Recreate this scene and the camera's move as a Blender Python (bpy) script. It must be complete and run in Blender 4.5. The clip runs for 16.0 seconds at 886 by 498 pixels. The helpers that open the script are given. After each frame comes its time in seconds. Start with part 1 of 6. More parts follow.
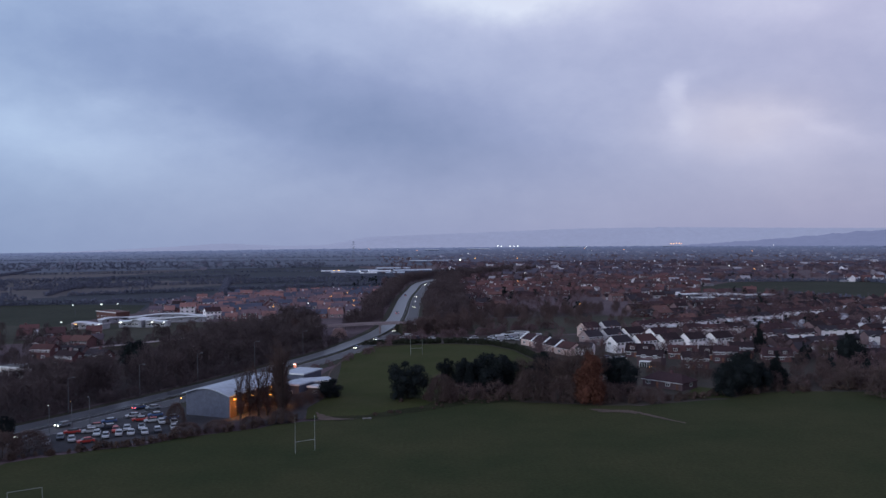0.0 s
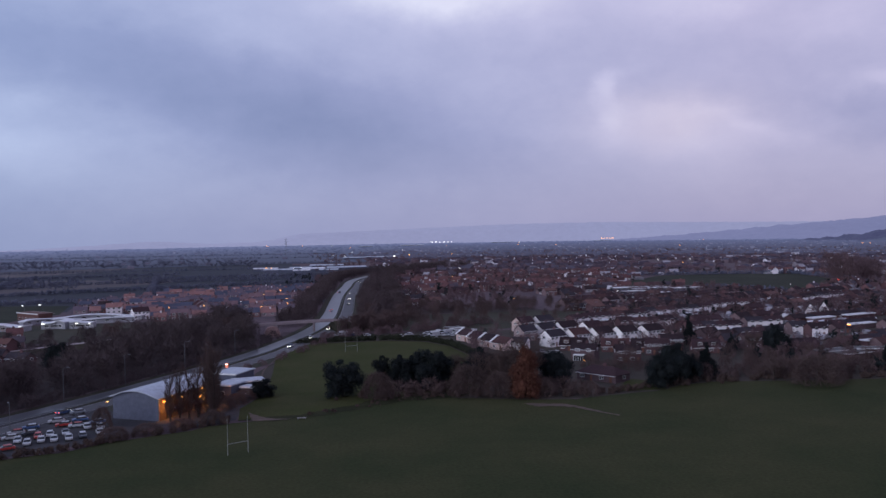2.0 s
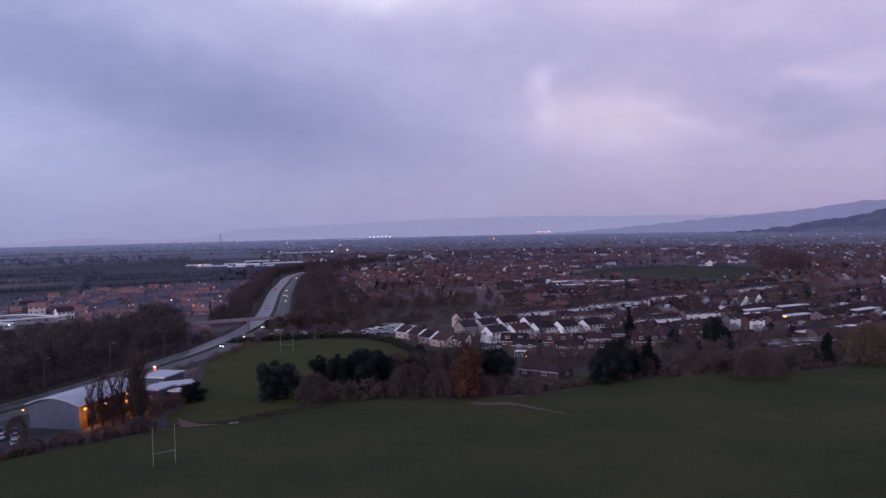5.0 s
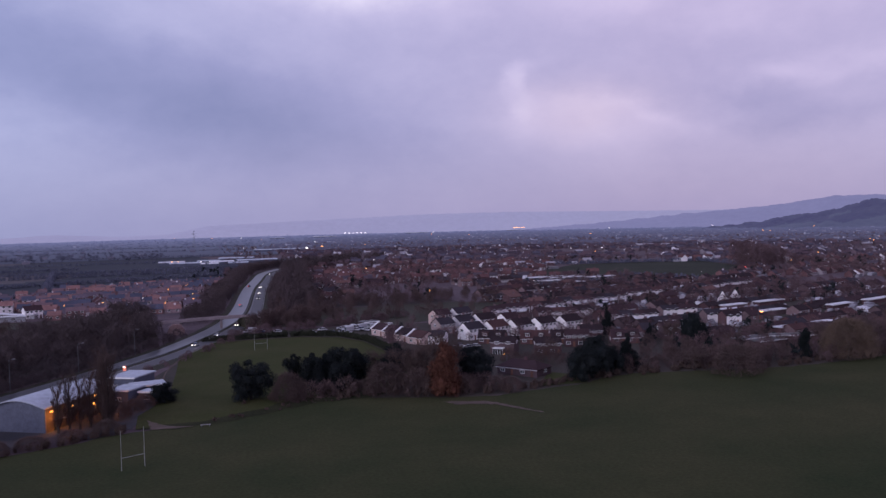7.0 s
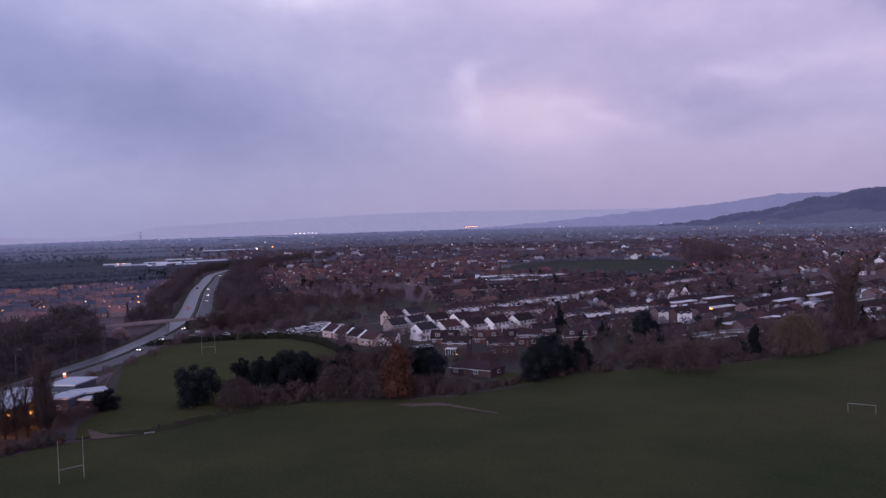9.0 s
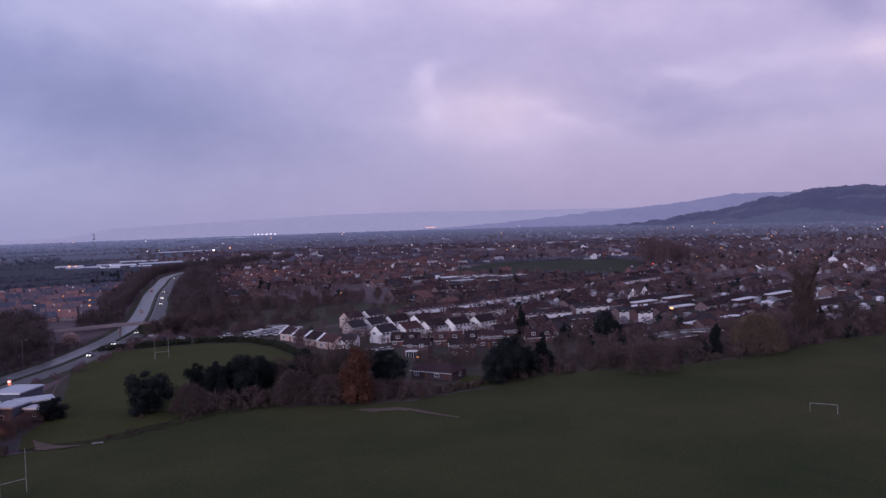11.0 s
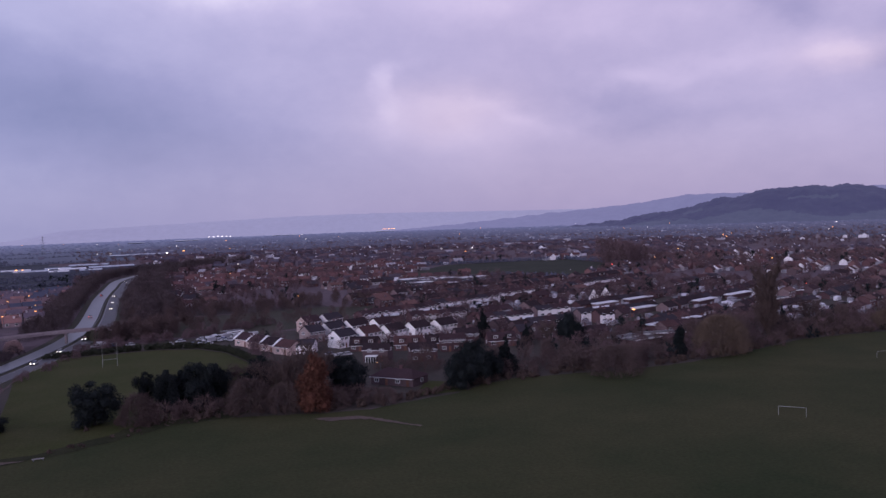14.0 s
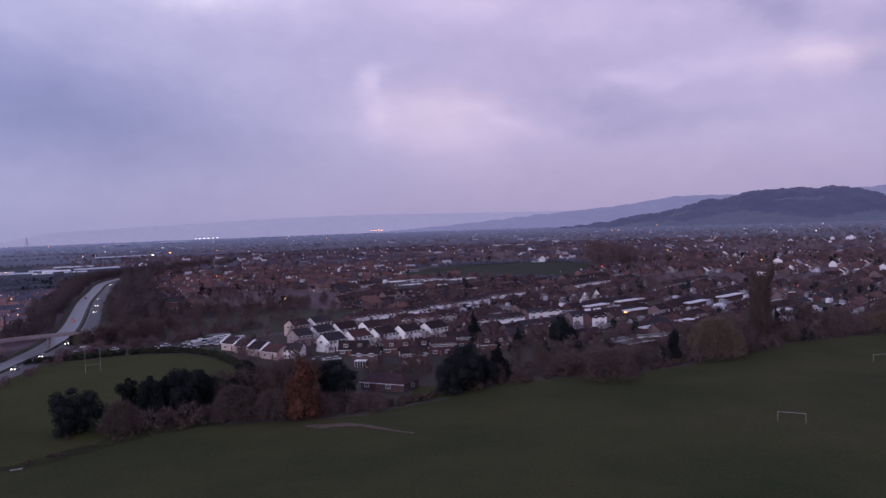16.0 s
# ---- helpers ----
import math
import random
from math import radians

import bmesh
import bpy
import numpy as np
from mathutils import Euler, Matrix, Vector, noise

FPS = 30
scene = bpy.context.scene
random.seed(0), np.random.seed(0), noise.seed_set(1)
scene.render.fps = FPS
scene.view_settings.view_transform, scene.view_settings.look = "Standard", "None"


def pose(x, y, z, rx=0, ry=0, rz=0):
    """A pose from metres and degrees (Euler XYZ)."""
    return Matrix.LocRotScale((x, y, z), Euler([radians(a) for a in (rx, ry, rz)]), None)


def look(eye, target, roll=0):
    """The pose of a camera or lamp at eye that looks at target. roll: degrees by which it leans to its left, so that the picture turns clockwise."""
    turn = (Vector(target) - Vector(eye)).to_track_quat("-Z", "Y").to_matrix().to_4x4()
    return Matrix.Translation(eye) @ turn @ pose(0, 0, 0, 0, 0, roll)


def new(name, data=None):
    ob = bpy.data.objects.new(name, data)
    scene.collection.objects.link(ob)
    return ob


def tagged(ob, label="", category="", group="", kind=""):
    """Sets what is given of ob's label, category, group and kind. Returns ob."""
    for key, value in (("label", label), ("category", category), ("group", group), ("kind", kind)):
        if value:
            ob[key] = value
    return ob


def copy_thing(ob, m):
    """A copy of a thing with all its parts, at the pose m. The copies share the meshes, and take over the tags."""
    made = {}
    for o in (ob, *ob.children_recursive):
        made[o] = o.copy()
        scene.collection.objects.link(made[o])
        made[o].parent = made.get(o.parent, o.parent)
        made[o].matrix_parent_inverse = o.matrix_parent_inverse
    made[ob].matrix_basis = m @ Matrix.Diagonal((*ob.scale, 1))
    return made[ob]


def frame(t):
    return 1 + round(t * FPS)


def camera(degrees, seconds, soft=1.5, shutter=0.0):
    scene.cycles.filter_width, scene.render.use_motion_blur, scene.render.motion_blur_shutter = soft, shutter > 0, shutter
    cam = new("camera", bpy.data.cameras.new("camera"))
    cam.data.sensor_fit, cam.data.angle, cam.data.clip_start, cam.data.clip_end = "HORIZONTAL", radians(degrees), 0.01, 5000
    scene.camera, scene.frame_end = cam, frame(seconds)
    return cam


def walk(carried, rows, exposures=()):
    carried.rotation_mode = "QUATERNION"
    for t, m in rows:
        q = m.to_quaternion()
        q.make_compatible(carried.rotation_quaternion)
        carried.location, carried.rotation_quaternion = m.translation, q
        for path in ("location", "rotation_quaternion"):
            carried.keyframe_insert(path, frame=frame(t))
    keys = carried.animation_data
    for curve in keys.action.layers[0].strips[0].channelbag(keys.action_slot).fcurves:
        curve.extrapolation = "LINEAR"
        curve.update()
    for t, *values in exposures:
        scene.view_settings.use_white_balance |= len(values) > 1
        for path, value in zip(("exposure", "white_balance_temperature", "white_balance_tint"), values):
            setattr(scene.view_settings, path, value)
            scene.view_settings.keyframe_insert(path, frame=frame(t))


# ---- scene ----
cam = camera(54.2, 16.0, soft=1.45)
EXPOSURES = [(0, 0.03, 6300, -9), (1.0, 0.03, 6350, -5), (2.5, 0.03, 6400, 2), (4.5, 0.03, 6480, 9), (9, 0.03, 6550, 14), (16, 0.03, 6550, 15)]
PATH = [
    (0, (-1.643, -1.07, 53.455), (-1.639, 0.929, 53.415), -0.6),
    (0.5, (-1.757, -0.947, 53.416), (-1.729, 1.052, 53.373), -0.7),
    (1, (-1.802, -0.706, 53.381), (-1.749, 1.292, 53.334), -0.8),
    (1.5, (-1.821, -0.172, 53.359), (-1.708, 1.825, 53.304), -0.9),
    (2, (-1.794, 0.734, 53.382), (-1.638, 2.727, 53.331), -1.0),
    (2.5, (-1.756, 1.967, 53.392), (-1.574, 3.958, 53.34), -1.0),
    (3, (-1.699, 3.463, 53.373), (-1.492, 5.452, 53.32), -1.0),
    (3.5, (-1.595, 5.101, 53.341), (-1.363, 7.087, 53.285), -1.1),
    (4, (-1.468, 6.699, 53.323), (-1.212, 8.682, 53.263), -1.1),
    (4.5, (-1.339, 8.119, 53.326), (-1.059, 10.098, 53.262), -1.2),
    (7, (-0.941, 13.911, 53.334), (-0.588, 15.877, 53.257), -1.4),
    (7.5, (-0.886, 14.854, 53.295), (-0.505, 16.816, 53.212), -1.5),
    (8, (-0.679, 15.756, 53.263), (-0.269, 17.712, 53.184), -1.6),
    (8.5, (-0.343, 16.713, 53.237), (0.094, 18.663, 53.158), -1.7),
    (9, (0.016, 17.792, 53.217), (0.477, 19.736, 53.136), -1.7),
    (9.5, (0.358, 18.966, 53.203), (0.843, 20.905, 53.121), -1.8),
    (12, (1.599, 25.191, 53.089), (2.187, 27.101, 53.006), -1.9),
    (12.5, (1.853, 26.415, 53.053), (2.457, 28.319, 52.97), -2.0),
    (13, (2.1, 27.769, 53.048), (2.719, 29.669, 52.965), -2.0),
    (13.5, (2.326, 29.162, 53.047), (2.958, 31.057, 52.963), -2.0),
    (14, (2.54, 30.538, 53.06), (3.184, 32.43, 52.977), -2.0),
    (14.5, (2.72, 31.944, 53.089), (3.374, 33.832, 53.006), -2.0),
    (15, (2.892, 33.361, 53.11), (3.551, 35.247, 53.027), -2.0),
    (15.5, (3.085, 34.686, 53.105), (3.751, 36.57, 53.023), -2.1),
    (16, (3.211, 36.019, 53.118), (3.882, 37.901, 53.038), -2.0),
]
walk(cam, [(t, look(eye, target, roll)) for t, eye, target, roll in PATH], exposures=EXPOSURES)

# ---- world, sun ----
def sky_world():
    w = bpy.data.worlds.new("dusk_sky")
    w.use_nodes = True
    nt = w.node_tree
    nt.nodes.clear()

    node = nt.nodes.new

    def plug(sock, v):
        if isinstance(v, (int, float)):
            sock.default_value = v
        else:
            nt.links.new(v, sock)

    def m(op, a, b=0.0, c=0.0, clamp=False):
        n = node("ShaderNodeMath")
        n.operation, n.use_clamp = op, clamp
        plug(n.inputs[0], a), plug(n.inputs[1], b), plug(n.inputs[2], c)
        return n.outputs[0]

    def mix(f, a, b):
        n = node("ShaderNodeMix")
        n.data_type = "RGBA"
        plug(n.inputs[0], f)
        for s, v in ((n.inputs[6], a), (n.inputs[7], b)):
            if isinstance(v, tuple):
                s.default_value = (*v, 1)
            else:
                nt.links.new(v, s)
        return n.outputs[2]

    way = node("ShaderNodeTexCoord").outputs["Generated"]
    sep = node("ShaderNodeSeparateXYZ")
    nt.links.new(way, sep.inputs[0])
    x, y, z = sep.outputs
    az = m("MULTIPLY", m("ARCTAN2", x, y), 57.2958)
    el = m("MULTIPLY", m("ARCSINE", z), 57.2958)

    def fbm(sx, sy, scale, detail, seed, rough=0.55):
        comb = node("ShaderNodeCombineXYZ")
        plug(comb.inputs[0], m("MULTIPLY", az, sx)), plug(comb.inputs[1], m("MULTIPLY", el, sy))
        comb.inputs[2].default_value = seed
        n = node("ShaderNodeTexNoise")
        nt.links.new(comb.outputs[0], n.inputs["Vector"])
        n.inputs["Scale"].default_value, n.inputs["Detail"].default_value = scale, detail
        n.inputs["Roughness"].default_value = rough
        return m("SUBTRACT", n.outputs[0], 0.5)

    waz = m("MULTIPLY_ADD", fbm(1, 1.4, 0.30, 6, 3.1), 3.0, az)
    wel = m("MULTIPLY_ADD", fbm(1, 1.4, 0.30, 6, 9.7), 2.0, el)
    # cloud masses: azimuth, elevation, half widths, turn, lightness
    masses = [
        (4.5, 15.4, 4.5, 1.5, 0, 0.50), (9, 17, 14, 3.0, 0, 0.26), (-12, 9.4, 12, 3.0, -12, -0.22), (-3, 6.8, 7, 2.4, -10, -0.14),
        (-24, 5.6, 8, 2.0, -14, 0.20), (-21.6, 8.0, 1.6, 0.6, -10, 0.10), (-26, 12, 8, 2.0, 0, -0.05), (-8, 12.5, 3.0, 0.8, -10, 0.06),
        (1, 5.0, 8, 2.4, -4, -0.11), (19.8, 5.2, 4.2, 1.9, -6, 0.17), (15.3, 9.0, 0.9, 1.0, -14, 0.13, 1), (15.2, 7.6, 1.0, 1.5, 6, 0.09, 1), (19.6, 6.3, 4.6, 1.9, -8, 0.04, 1), (15.6, 6.0, 1.0, 1.2, 0, 0.08),
        (16.4, 9.7, 1.1, 0.45, 14, 0.04), (18.0, 7.0, 2.2, 0.6, 0, 0.10), (21.6, 7.0, 2.0, 0.45, -4, 0.10), (24.2, 6.0, 1.6, 0.5, -22, 0.10), (27.0, 4.8, 2.4, 0.6, -14, 0.08),
        (29.5, 6.8, 4.2, 1.0, -12, -0.11), (33, 5.2, 6, 0.7, 6, -0.07), (31.5, 8.5, 2.0, 0.5, 10, 0.08), (33.0, 8.0, 2.0, 0.7, 0, 0.07),
        (37, 8.7, 5, 0.7, 6, 0.10), (43.6, 8.7, 2.8, 0.8, 4, 0.20), (43.9, 8.9, 2.0, 0.55, 4, 0.08, 1), (47.2, 13.2, 2.0, 0.9, -20, 0.14, 1), (46.4, 7.9, 1.0, 0.6, 0, -0.10), (41, 11.8, 2.6, 0.9, -8, -0.20), (47.8, 9.8, 2.2, 1.4, 0, -0.15), (45.0, 12.3, 2.0, 0.8, 0, 0.14),
        (29, 12, 3.4, 1.1, 8, 0.11), (36, 12.0, 2.5, 1.0, 0, 0.08), (21, 13.6, 4, 1.2, 0, 0.12), (12, 11.3, 4, 1.0, 0, -0.04), (40, 4.2, 9, 1.2, 0, 0.05),
    ]
    v = m("MULTIPLY_ADD", m("MINIMUM", el, 14.0), 0.007, 0.45)
    v = m("SUBTRACT", v, m("MULTIPLY", m("SUBTRACT", el, 20.0, clamp=False), 0.004, clamp=True))
    for a, e, sa, se, turn, amp, *crisp in masses:
        c, s = math.cos(radians(turn)), math.sin(radians(turn))
        da, de = m("SUBTRACT", waz, a), m("SUBTRACT", wel, e)
        u = m("DIVIDE", m("ADD", m("MULTIPLY", da, c), m("MULTIPLY", de, s)), sa)
        t = m("DIVIDE", m("SUBTRACT", m("MULTIPLY", de, c), m("MULTIPLY", da, s)), se)
        r = m("ADD", m("MULTIPLY", u, u), m("MULTIPLY", t, t))
        r = m("MULTIPLY", r, r) if crisp else r
        v = m("MULTIPLY_ADD", m("EXPONENT", m("MULTIPLY", r, -0.8)), amp, v)
    v = m("MULTIPLY_ADD", fbm(1, 1.7, 0.15, 7, 1.3, 0.6), 0.20, v)
    v = m("MULTIPLY_ADD", fbm(1, 1.6, 0.6, 6, 5.5, 0.6), 0.10, v)
    v = m("MINIMUM", m("MAXIMUM", v, 0.0), 1.0)
    ramp = node("ShaderNodeValToRGB")
    els = ramp.color_ramp.elements
    els[0].position, els[0].color = 0.0, (0.215, 0.225, 0.43, 1)
    els[1].position, els[1].color = 1.0, (0.86, 0.78, 1.0, 1)
    for p, c in ((0.36, (0.370, 0.350, 0.595, 1)), (0.66, (0.58, 0.525, 0.78, 1))):
        e = els.new(p)
        e.color = c
    nt.links.new(v, ramp.inputs[0])
    low = m("MULTIPLY", m("SUBTRACT", 6.0, el), 0.12, clamp=True)
    col = mix(m("MULTIPLY", low, 0.75), ramp.outputs[0], (0.338, 0.302, 0.50))
    # bluer away from the last light, with warm glows where it breaks through
    away = m("MULTIPLY", m("SUBTRACT", 24.0, az), 0.019, clamp=True)
    tint = node("ShaderNodeMix")
    tint.data_type, tint.blend_type = "RGBA", "MULTIPLY"
    tint.inputs[0].default_value = 1.0
    nt.links.new(col, tint.inputs[6]), nt.links.new(mix(away, (1.02, 0.988, 0.99), (0.82, 1.01, 1.06)), tint.inputs[7])
    col = tint.outputs[2]
    for a, e, sa, se, f in ((19.5, 6.6, 4.4, 1.7, 0.34), (44, 8.7, 3.0, 0.9, 0.34), (5, 15.8, 6, 1.6, 0.22), (30, 2.6, 12, 2.2, 0.06)):
        u, t = m("DIVIDE", m("SUBTRACT", waz, a), sa), m("DIVIDE", m("SUBTRACT", wel, e), se)
        r = m("ADD", m("MULTIPLY", u, u), m("MULTIPLY", t, t))
        col = mix(m("MULTIPLY", m("EXPONENT", m("MULTIPLY", r, -0.8)), f), col, (0.70, 0.55, 0.68))
    sky = node("ShaderNodeTexSky")
    sky.sky_type, sky.sun_disc, sky.sun_elevation, sky.sun_rotation = "NISHITA", False, radians(17), radians(233)
    dim = node("ShaderNodeVectorMath")
    dim.operation = "SCALE"
    nt.links.new(sky.outputs[0], dim.inputs[0])
    dim.inputs["Scale"].default_value = 0.08
    col = mix(0.93, dim.outputs[0], col)
    bg = node("ShaderNodeBackground")
    nt.links.new(col, bg.inputs[0])
    bg.inputs[1].default_value = SKY
    out = node("ShaderNodeOutputWorld")
    nt.links.new(bg.outputs[0], out.inputs[0])
    scene.world = w


SKY = 1.0
sky_world()
sun_data = bpy.data.lights.new("sun", "SUN")
sun_data.energy, sun_data.angle, sun_data.color = 1.45, radians(40), (0.87, 0.82, 1.0)
sun = new("sun", sun_data)
sun.matrix_world = look((-1250, -950, 470), (0, 0, 0))


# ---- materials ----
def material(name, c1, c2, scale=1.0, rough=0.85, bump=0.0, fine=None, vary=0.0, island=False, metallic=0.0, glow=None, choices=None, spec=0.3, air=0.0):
    """Two colours mixed by coarse and fine noise at world size; vary: change of lightness from piece to piece; air:
    strength of the haze painted on a backdrop as bluish emission.
    """
    mt = bpy.data.materials.new(name)
    mt.use_nodes = True
    nt = mt.node_tree
    b = nt.nodes["Principled BSDF"]
    b.inputs["Roughness"].default_value, b.inputs["Metallic"].default_value = rough, metallic
    b.inputs["Specular IOR Level"].default_value = spec
    geo = nt.nodes.new("ShaderNodeNewGeometry")

    def noise_at(s, detail):
        n = nt.nodes.new("ShaderNodeTexNoise")
        n.inputs["Scale"].default_value, n.inputs["Detail"].default_value = s, detail
        n.inputs["Roughness"].default_value = 0.65
        nt.links.new(geo.outputs["Position"], n.inputs["Vector"])
        return n.outputs[0]

    def mixed(f, a, c, blend="MIX"):
        n = nt.nodes.new("ShaderNodeMix")
        n.data_type, n.blend_type = "RGBA", blend
        for s, val in ((n.inputs[0], f), (n.inputs[6], a), (n.inputs[7], c)):
            if isinstance(val, tuple):
                s.default_value = (*val, 1)
            elif isinstance(val, float):
                s.default_value = val
            else:
                nt.links.new(val, s)
        return n.outputs[2]

    def spread(sock, lo, hi):
        n = nt.nodes.new("ShaderNodeMapRange")
        n.inputs[1].default_value, n.inputs[2].default_value = lo, hi
        nt.links.new(sock, n.inputs[0])
        return n.outputs[0]

    pick = geo.outputs["Random Per Island"] if island else nt.nodes.new("ShaderNodeObjectInfo").outputs["Random"]
    coarse = spread(noise_at(scale, 4), 0.32, 0.68)
    if choices:
        ramp = nt.nodes.new("ShaderNodeValToRGB")
        ramp.color_ramp.interpolation = "CONSTANT"
        els = ramp.color_ramp.elements
        els[0].position, els[0].color = 0, (*choices[0][1], 1)
        els[1].position, els[1].color = choices[1][0], (*choices[1][1], 1)
        for p, c in choices[2:]:
            e = els.new(p)
            e.color = (*c, 1)
        nt.links.new(pick, ramp.inputs[0])
        col = mixed(1.0, ramp.outputs[0], mixed(coarse, (0.82, 0.82, 0.82), (1.1, 1.1, 1.1)), "MULTIPLY")
    else:
        col = mixed(coarse, c1, c2)
    grain = spread(noise_at(fine or scale * 9, 3), 0.3, 0.7)
    col = mixed(1.0, col, mixed(grain, (0.8, 0.8, 0.8), (1.15, 1.15, 1.15)), "MULTIPLY")
    if vary:
        col = mixed(1.0, col, mixed(pick, (1 - vary,) * 3, (1 + vary,) * 3), "MULTIPLY")
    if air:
        # painted haze: emission grows and base colour fades with distance from the origin
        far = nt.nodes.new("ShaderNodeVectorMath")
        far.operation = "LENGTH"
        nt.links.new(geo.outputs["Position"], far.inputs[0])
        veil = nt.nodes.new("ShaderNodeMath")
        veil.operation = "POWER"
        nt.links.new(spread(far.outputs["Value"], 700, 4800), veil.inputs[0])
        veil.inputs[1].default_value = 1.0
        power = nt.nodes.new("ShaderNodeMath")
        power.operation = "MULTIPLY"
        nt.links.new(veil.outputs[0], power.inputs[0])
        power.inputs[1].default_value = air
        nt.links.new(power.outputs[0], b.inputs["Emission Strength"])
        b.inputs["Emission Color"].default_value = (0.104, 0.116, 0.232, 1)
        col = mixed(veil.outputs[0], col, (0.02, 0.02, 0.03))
    nt.links.new(col, b.inputs["Base Color"])
    if bump:
        n = nt.nodes.new("ShaderNodeBump")
        n.inputs["Strength"].default_value, n.inputs["Distance"].default_value = 0.6, bump
        nt.links.new(grain, n.inputs["Height"])
        nt.links.new(n.outputs[0], b.inputs["Normal"])
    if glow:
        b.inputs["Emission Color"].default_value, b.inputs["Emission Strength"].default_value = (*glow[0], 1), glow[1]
    return mt


M_GRASS = material("pitch_grass", (0.031, 0.040, 0.017), (0.055, 0.054, 0.025), 0.022, 0.95, 0.03, fine=1.2, spec=0.05)
M_GRASS2 = material("far_pitch_grass", (0.042, 0.050, 0.017), (0.058, 0.058, 0.024), 0.05, 0.95, 0.03, fine=1.3, spec=0.05)
M_ROUGH = material("rough_grass", (0.028, 0.028, 0.016), (0.044, 0.038, 0.024), 0.08, 0.95, 0.05, fine=1.1)
M_SOIL = material("garden_ground", (0.036, 0.027, 0.026), (0.058, 0.042, 0.040), 0.06, 0.95, 0.05, fine=0.7)
M_TOWN = material("town_ground", (0.074, 0.050, 0.058), (0.112, 0.076, 0.086), 0.03, 0.95, fine=0.25)
M_ESTATE = material("estate_yards", (0.056, 0.042, 0.052), (0.090, 0.066, 0.078), 0.04, 0.95, fine=0.3)
# far meadow only; its blue is distance haze in the base colour
M_MEADOW = material("hazed_winter_meadow", (0.018, 0.022, 0.033), (0.028, 0.031, 0.043), 0.01, 0.95, fine=0.1)
M_GREEN = material("playing_field_grass", (0.036, 0.040, 0.030), (0.050, 0.052, 0.040), 0.02, 0.95, fine=0.3, spec=0.05)
M_STUBBLE = material("stubble_field", (0.070, 0.060, 0.064), (0.105, 0.088, 0.092), 0.012, 0.95, fine=0.12)
M_BANK = material("bank_grass", (0.022, 0.026, 0.013), (0.036, 0.037, 0.019), 0.12, 0.95, 0.05, fine=1.0, spec=0.05)
M_SAND = material("worn_earth", (0.070, 0.051, 0.040), (0.115, 0.082, 0.066), 0.3, 0.95, 0.02, fine=2.5)
M_ASPHALT = material("asphalt", (0.044, 0.044, 0.052), (0.070, 0.069, 0.080), 0.05, 0.32, 0.01, fine=2.0, spec=0.5)
M_PARK = material("car_park_asphalt", (0.040, 0.039, 0.044), (0.062, 0.060, 0.066), 0.1, 0.9, 0.01, fine=2.5, spec=0.15)
M_LINE = material("road_paint", (0.26, 0.26, 0.27), (0.36, 0.36, 0.37), 0.3, 0.7)
M_CONC = material("concrete", (0.20, 0.19, 0.19), (0.28, 0.265, 0.26), 0.15, 0.85, 0.01, fine=2.0)
M_BRIDGE = material("weathered_concrete", (0.24, 0.195, 0.20), (0.31, 0.255, 0.26), 0.2, 0.9, 0.01, fine=2.0)
M_BRICK = material("brick_walls", (0, 0, 0), (0, 0, 0), 0.25, 0.9, 0.01, fine=3.0, vary=0.15,
                   choices=[(0, (0.098, 0.053, 0.059)), (0.3, (0.120, 0.063, 0.068)), (0.55, (0.100, 0.066, 0.073)), (0.8, (0.165, 0.112, 0.118))])
M_RENDER = material("white_render", (0.78, 0.735, 0.735), (0.90, 0.855, 0.855), 0.35, 0.9, 0.004, fine=3.0, vary=0.10)
M_PALE = material("pale_grey_render", (0.38, 0.355, 0.365), (0.50, 0.465, 0.475), 0.35, 0.9, 0.004, fine=3.0, vary=0.35)
M_MAUVE = material("mauve_render", (0.27, 0.205, 0.205), (0.36, 0.275, 0.27), 0.35, 0.9, 0.004, fine=3.0, vary=0.05)
M_PEACH = material("peach_render", (0.50, 0.37, 0.34), (0.60, 0.45, 0.41), 0.35, 0.9, 0.004, fine=3.0, vary=0.05)
M_TILE = material("brown_roof_tiles", (0, 0, 0), (0, 0, 0), 0.2, 0.85, 0.02, fine=3.5, vary=0.2,
                  spec=0.08,
                  choices=[(0, (0.040, 0.027, 0.031)), (0.35, (0.052, 0.031, 0.035)), (0.7, (0.038, 0.032, 0.039)), (0.9, (0.068, 0.036, 0.036))])
M_REDTILE = material("red_roof_tiles", (0.095, 0.048, 0.043), (0.13, 0.064, 0.056), 0.3, 0.85, 0.02, fine=3.5, vary=0.15)
M_FRAME = material("white_window_frame", (0.72, 0.72, 0.72), (0.82, 0.82, 0.82), 1.0, 0.5)
M_PANE = material("window_glass", (0.02, 0.022, 0.026), (0.03, 0.032, 0.036), 0.5, 0.08, spec=0.6)
M_DOOR = material("painted_door", (0.12, 0.05, 0.04), (0.2, 0.09, 0.06), 0.7, 0.5, vary=0.4)
M_BARK = material("bark", (0.034, 0.027, 0.024), (0.056, 0.045, 0.039), 1.2, 0.95, 0.02)
M_TWIG = material("bare_twigs", (0.074, 0.050, 0.047), (0.104, 0.070, 0.064), 0.25, 0.95, vary=0.22)
M_TWIGW = material("wood_twigs", (0.106, 0.067, 0.073), (0.148, 0.095, 0.101), 0.05, 0.95, vary=0.25, island=True)
M_WILLOW = material("willow_twigs", (0.100, 0.069, 0.052), (0.134, 0.094, 0.070), 0.25, 0.95, vary=0.1)
M_BLOSSOM = material("pale_pink_twigs", (0.40, 0.28, 0.265), (0.52, 0.37, 0.35), 0.4, 0.95, vary=0.1)
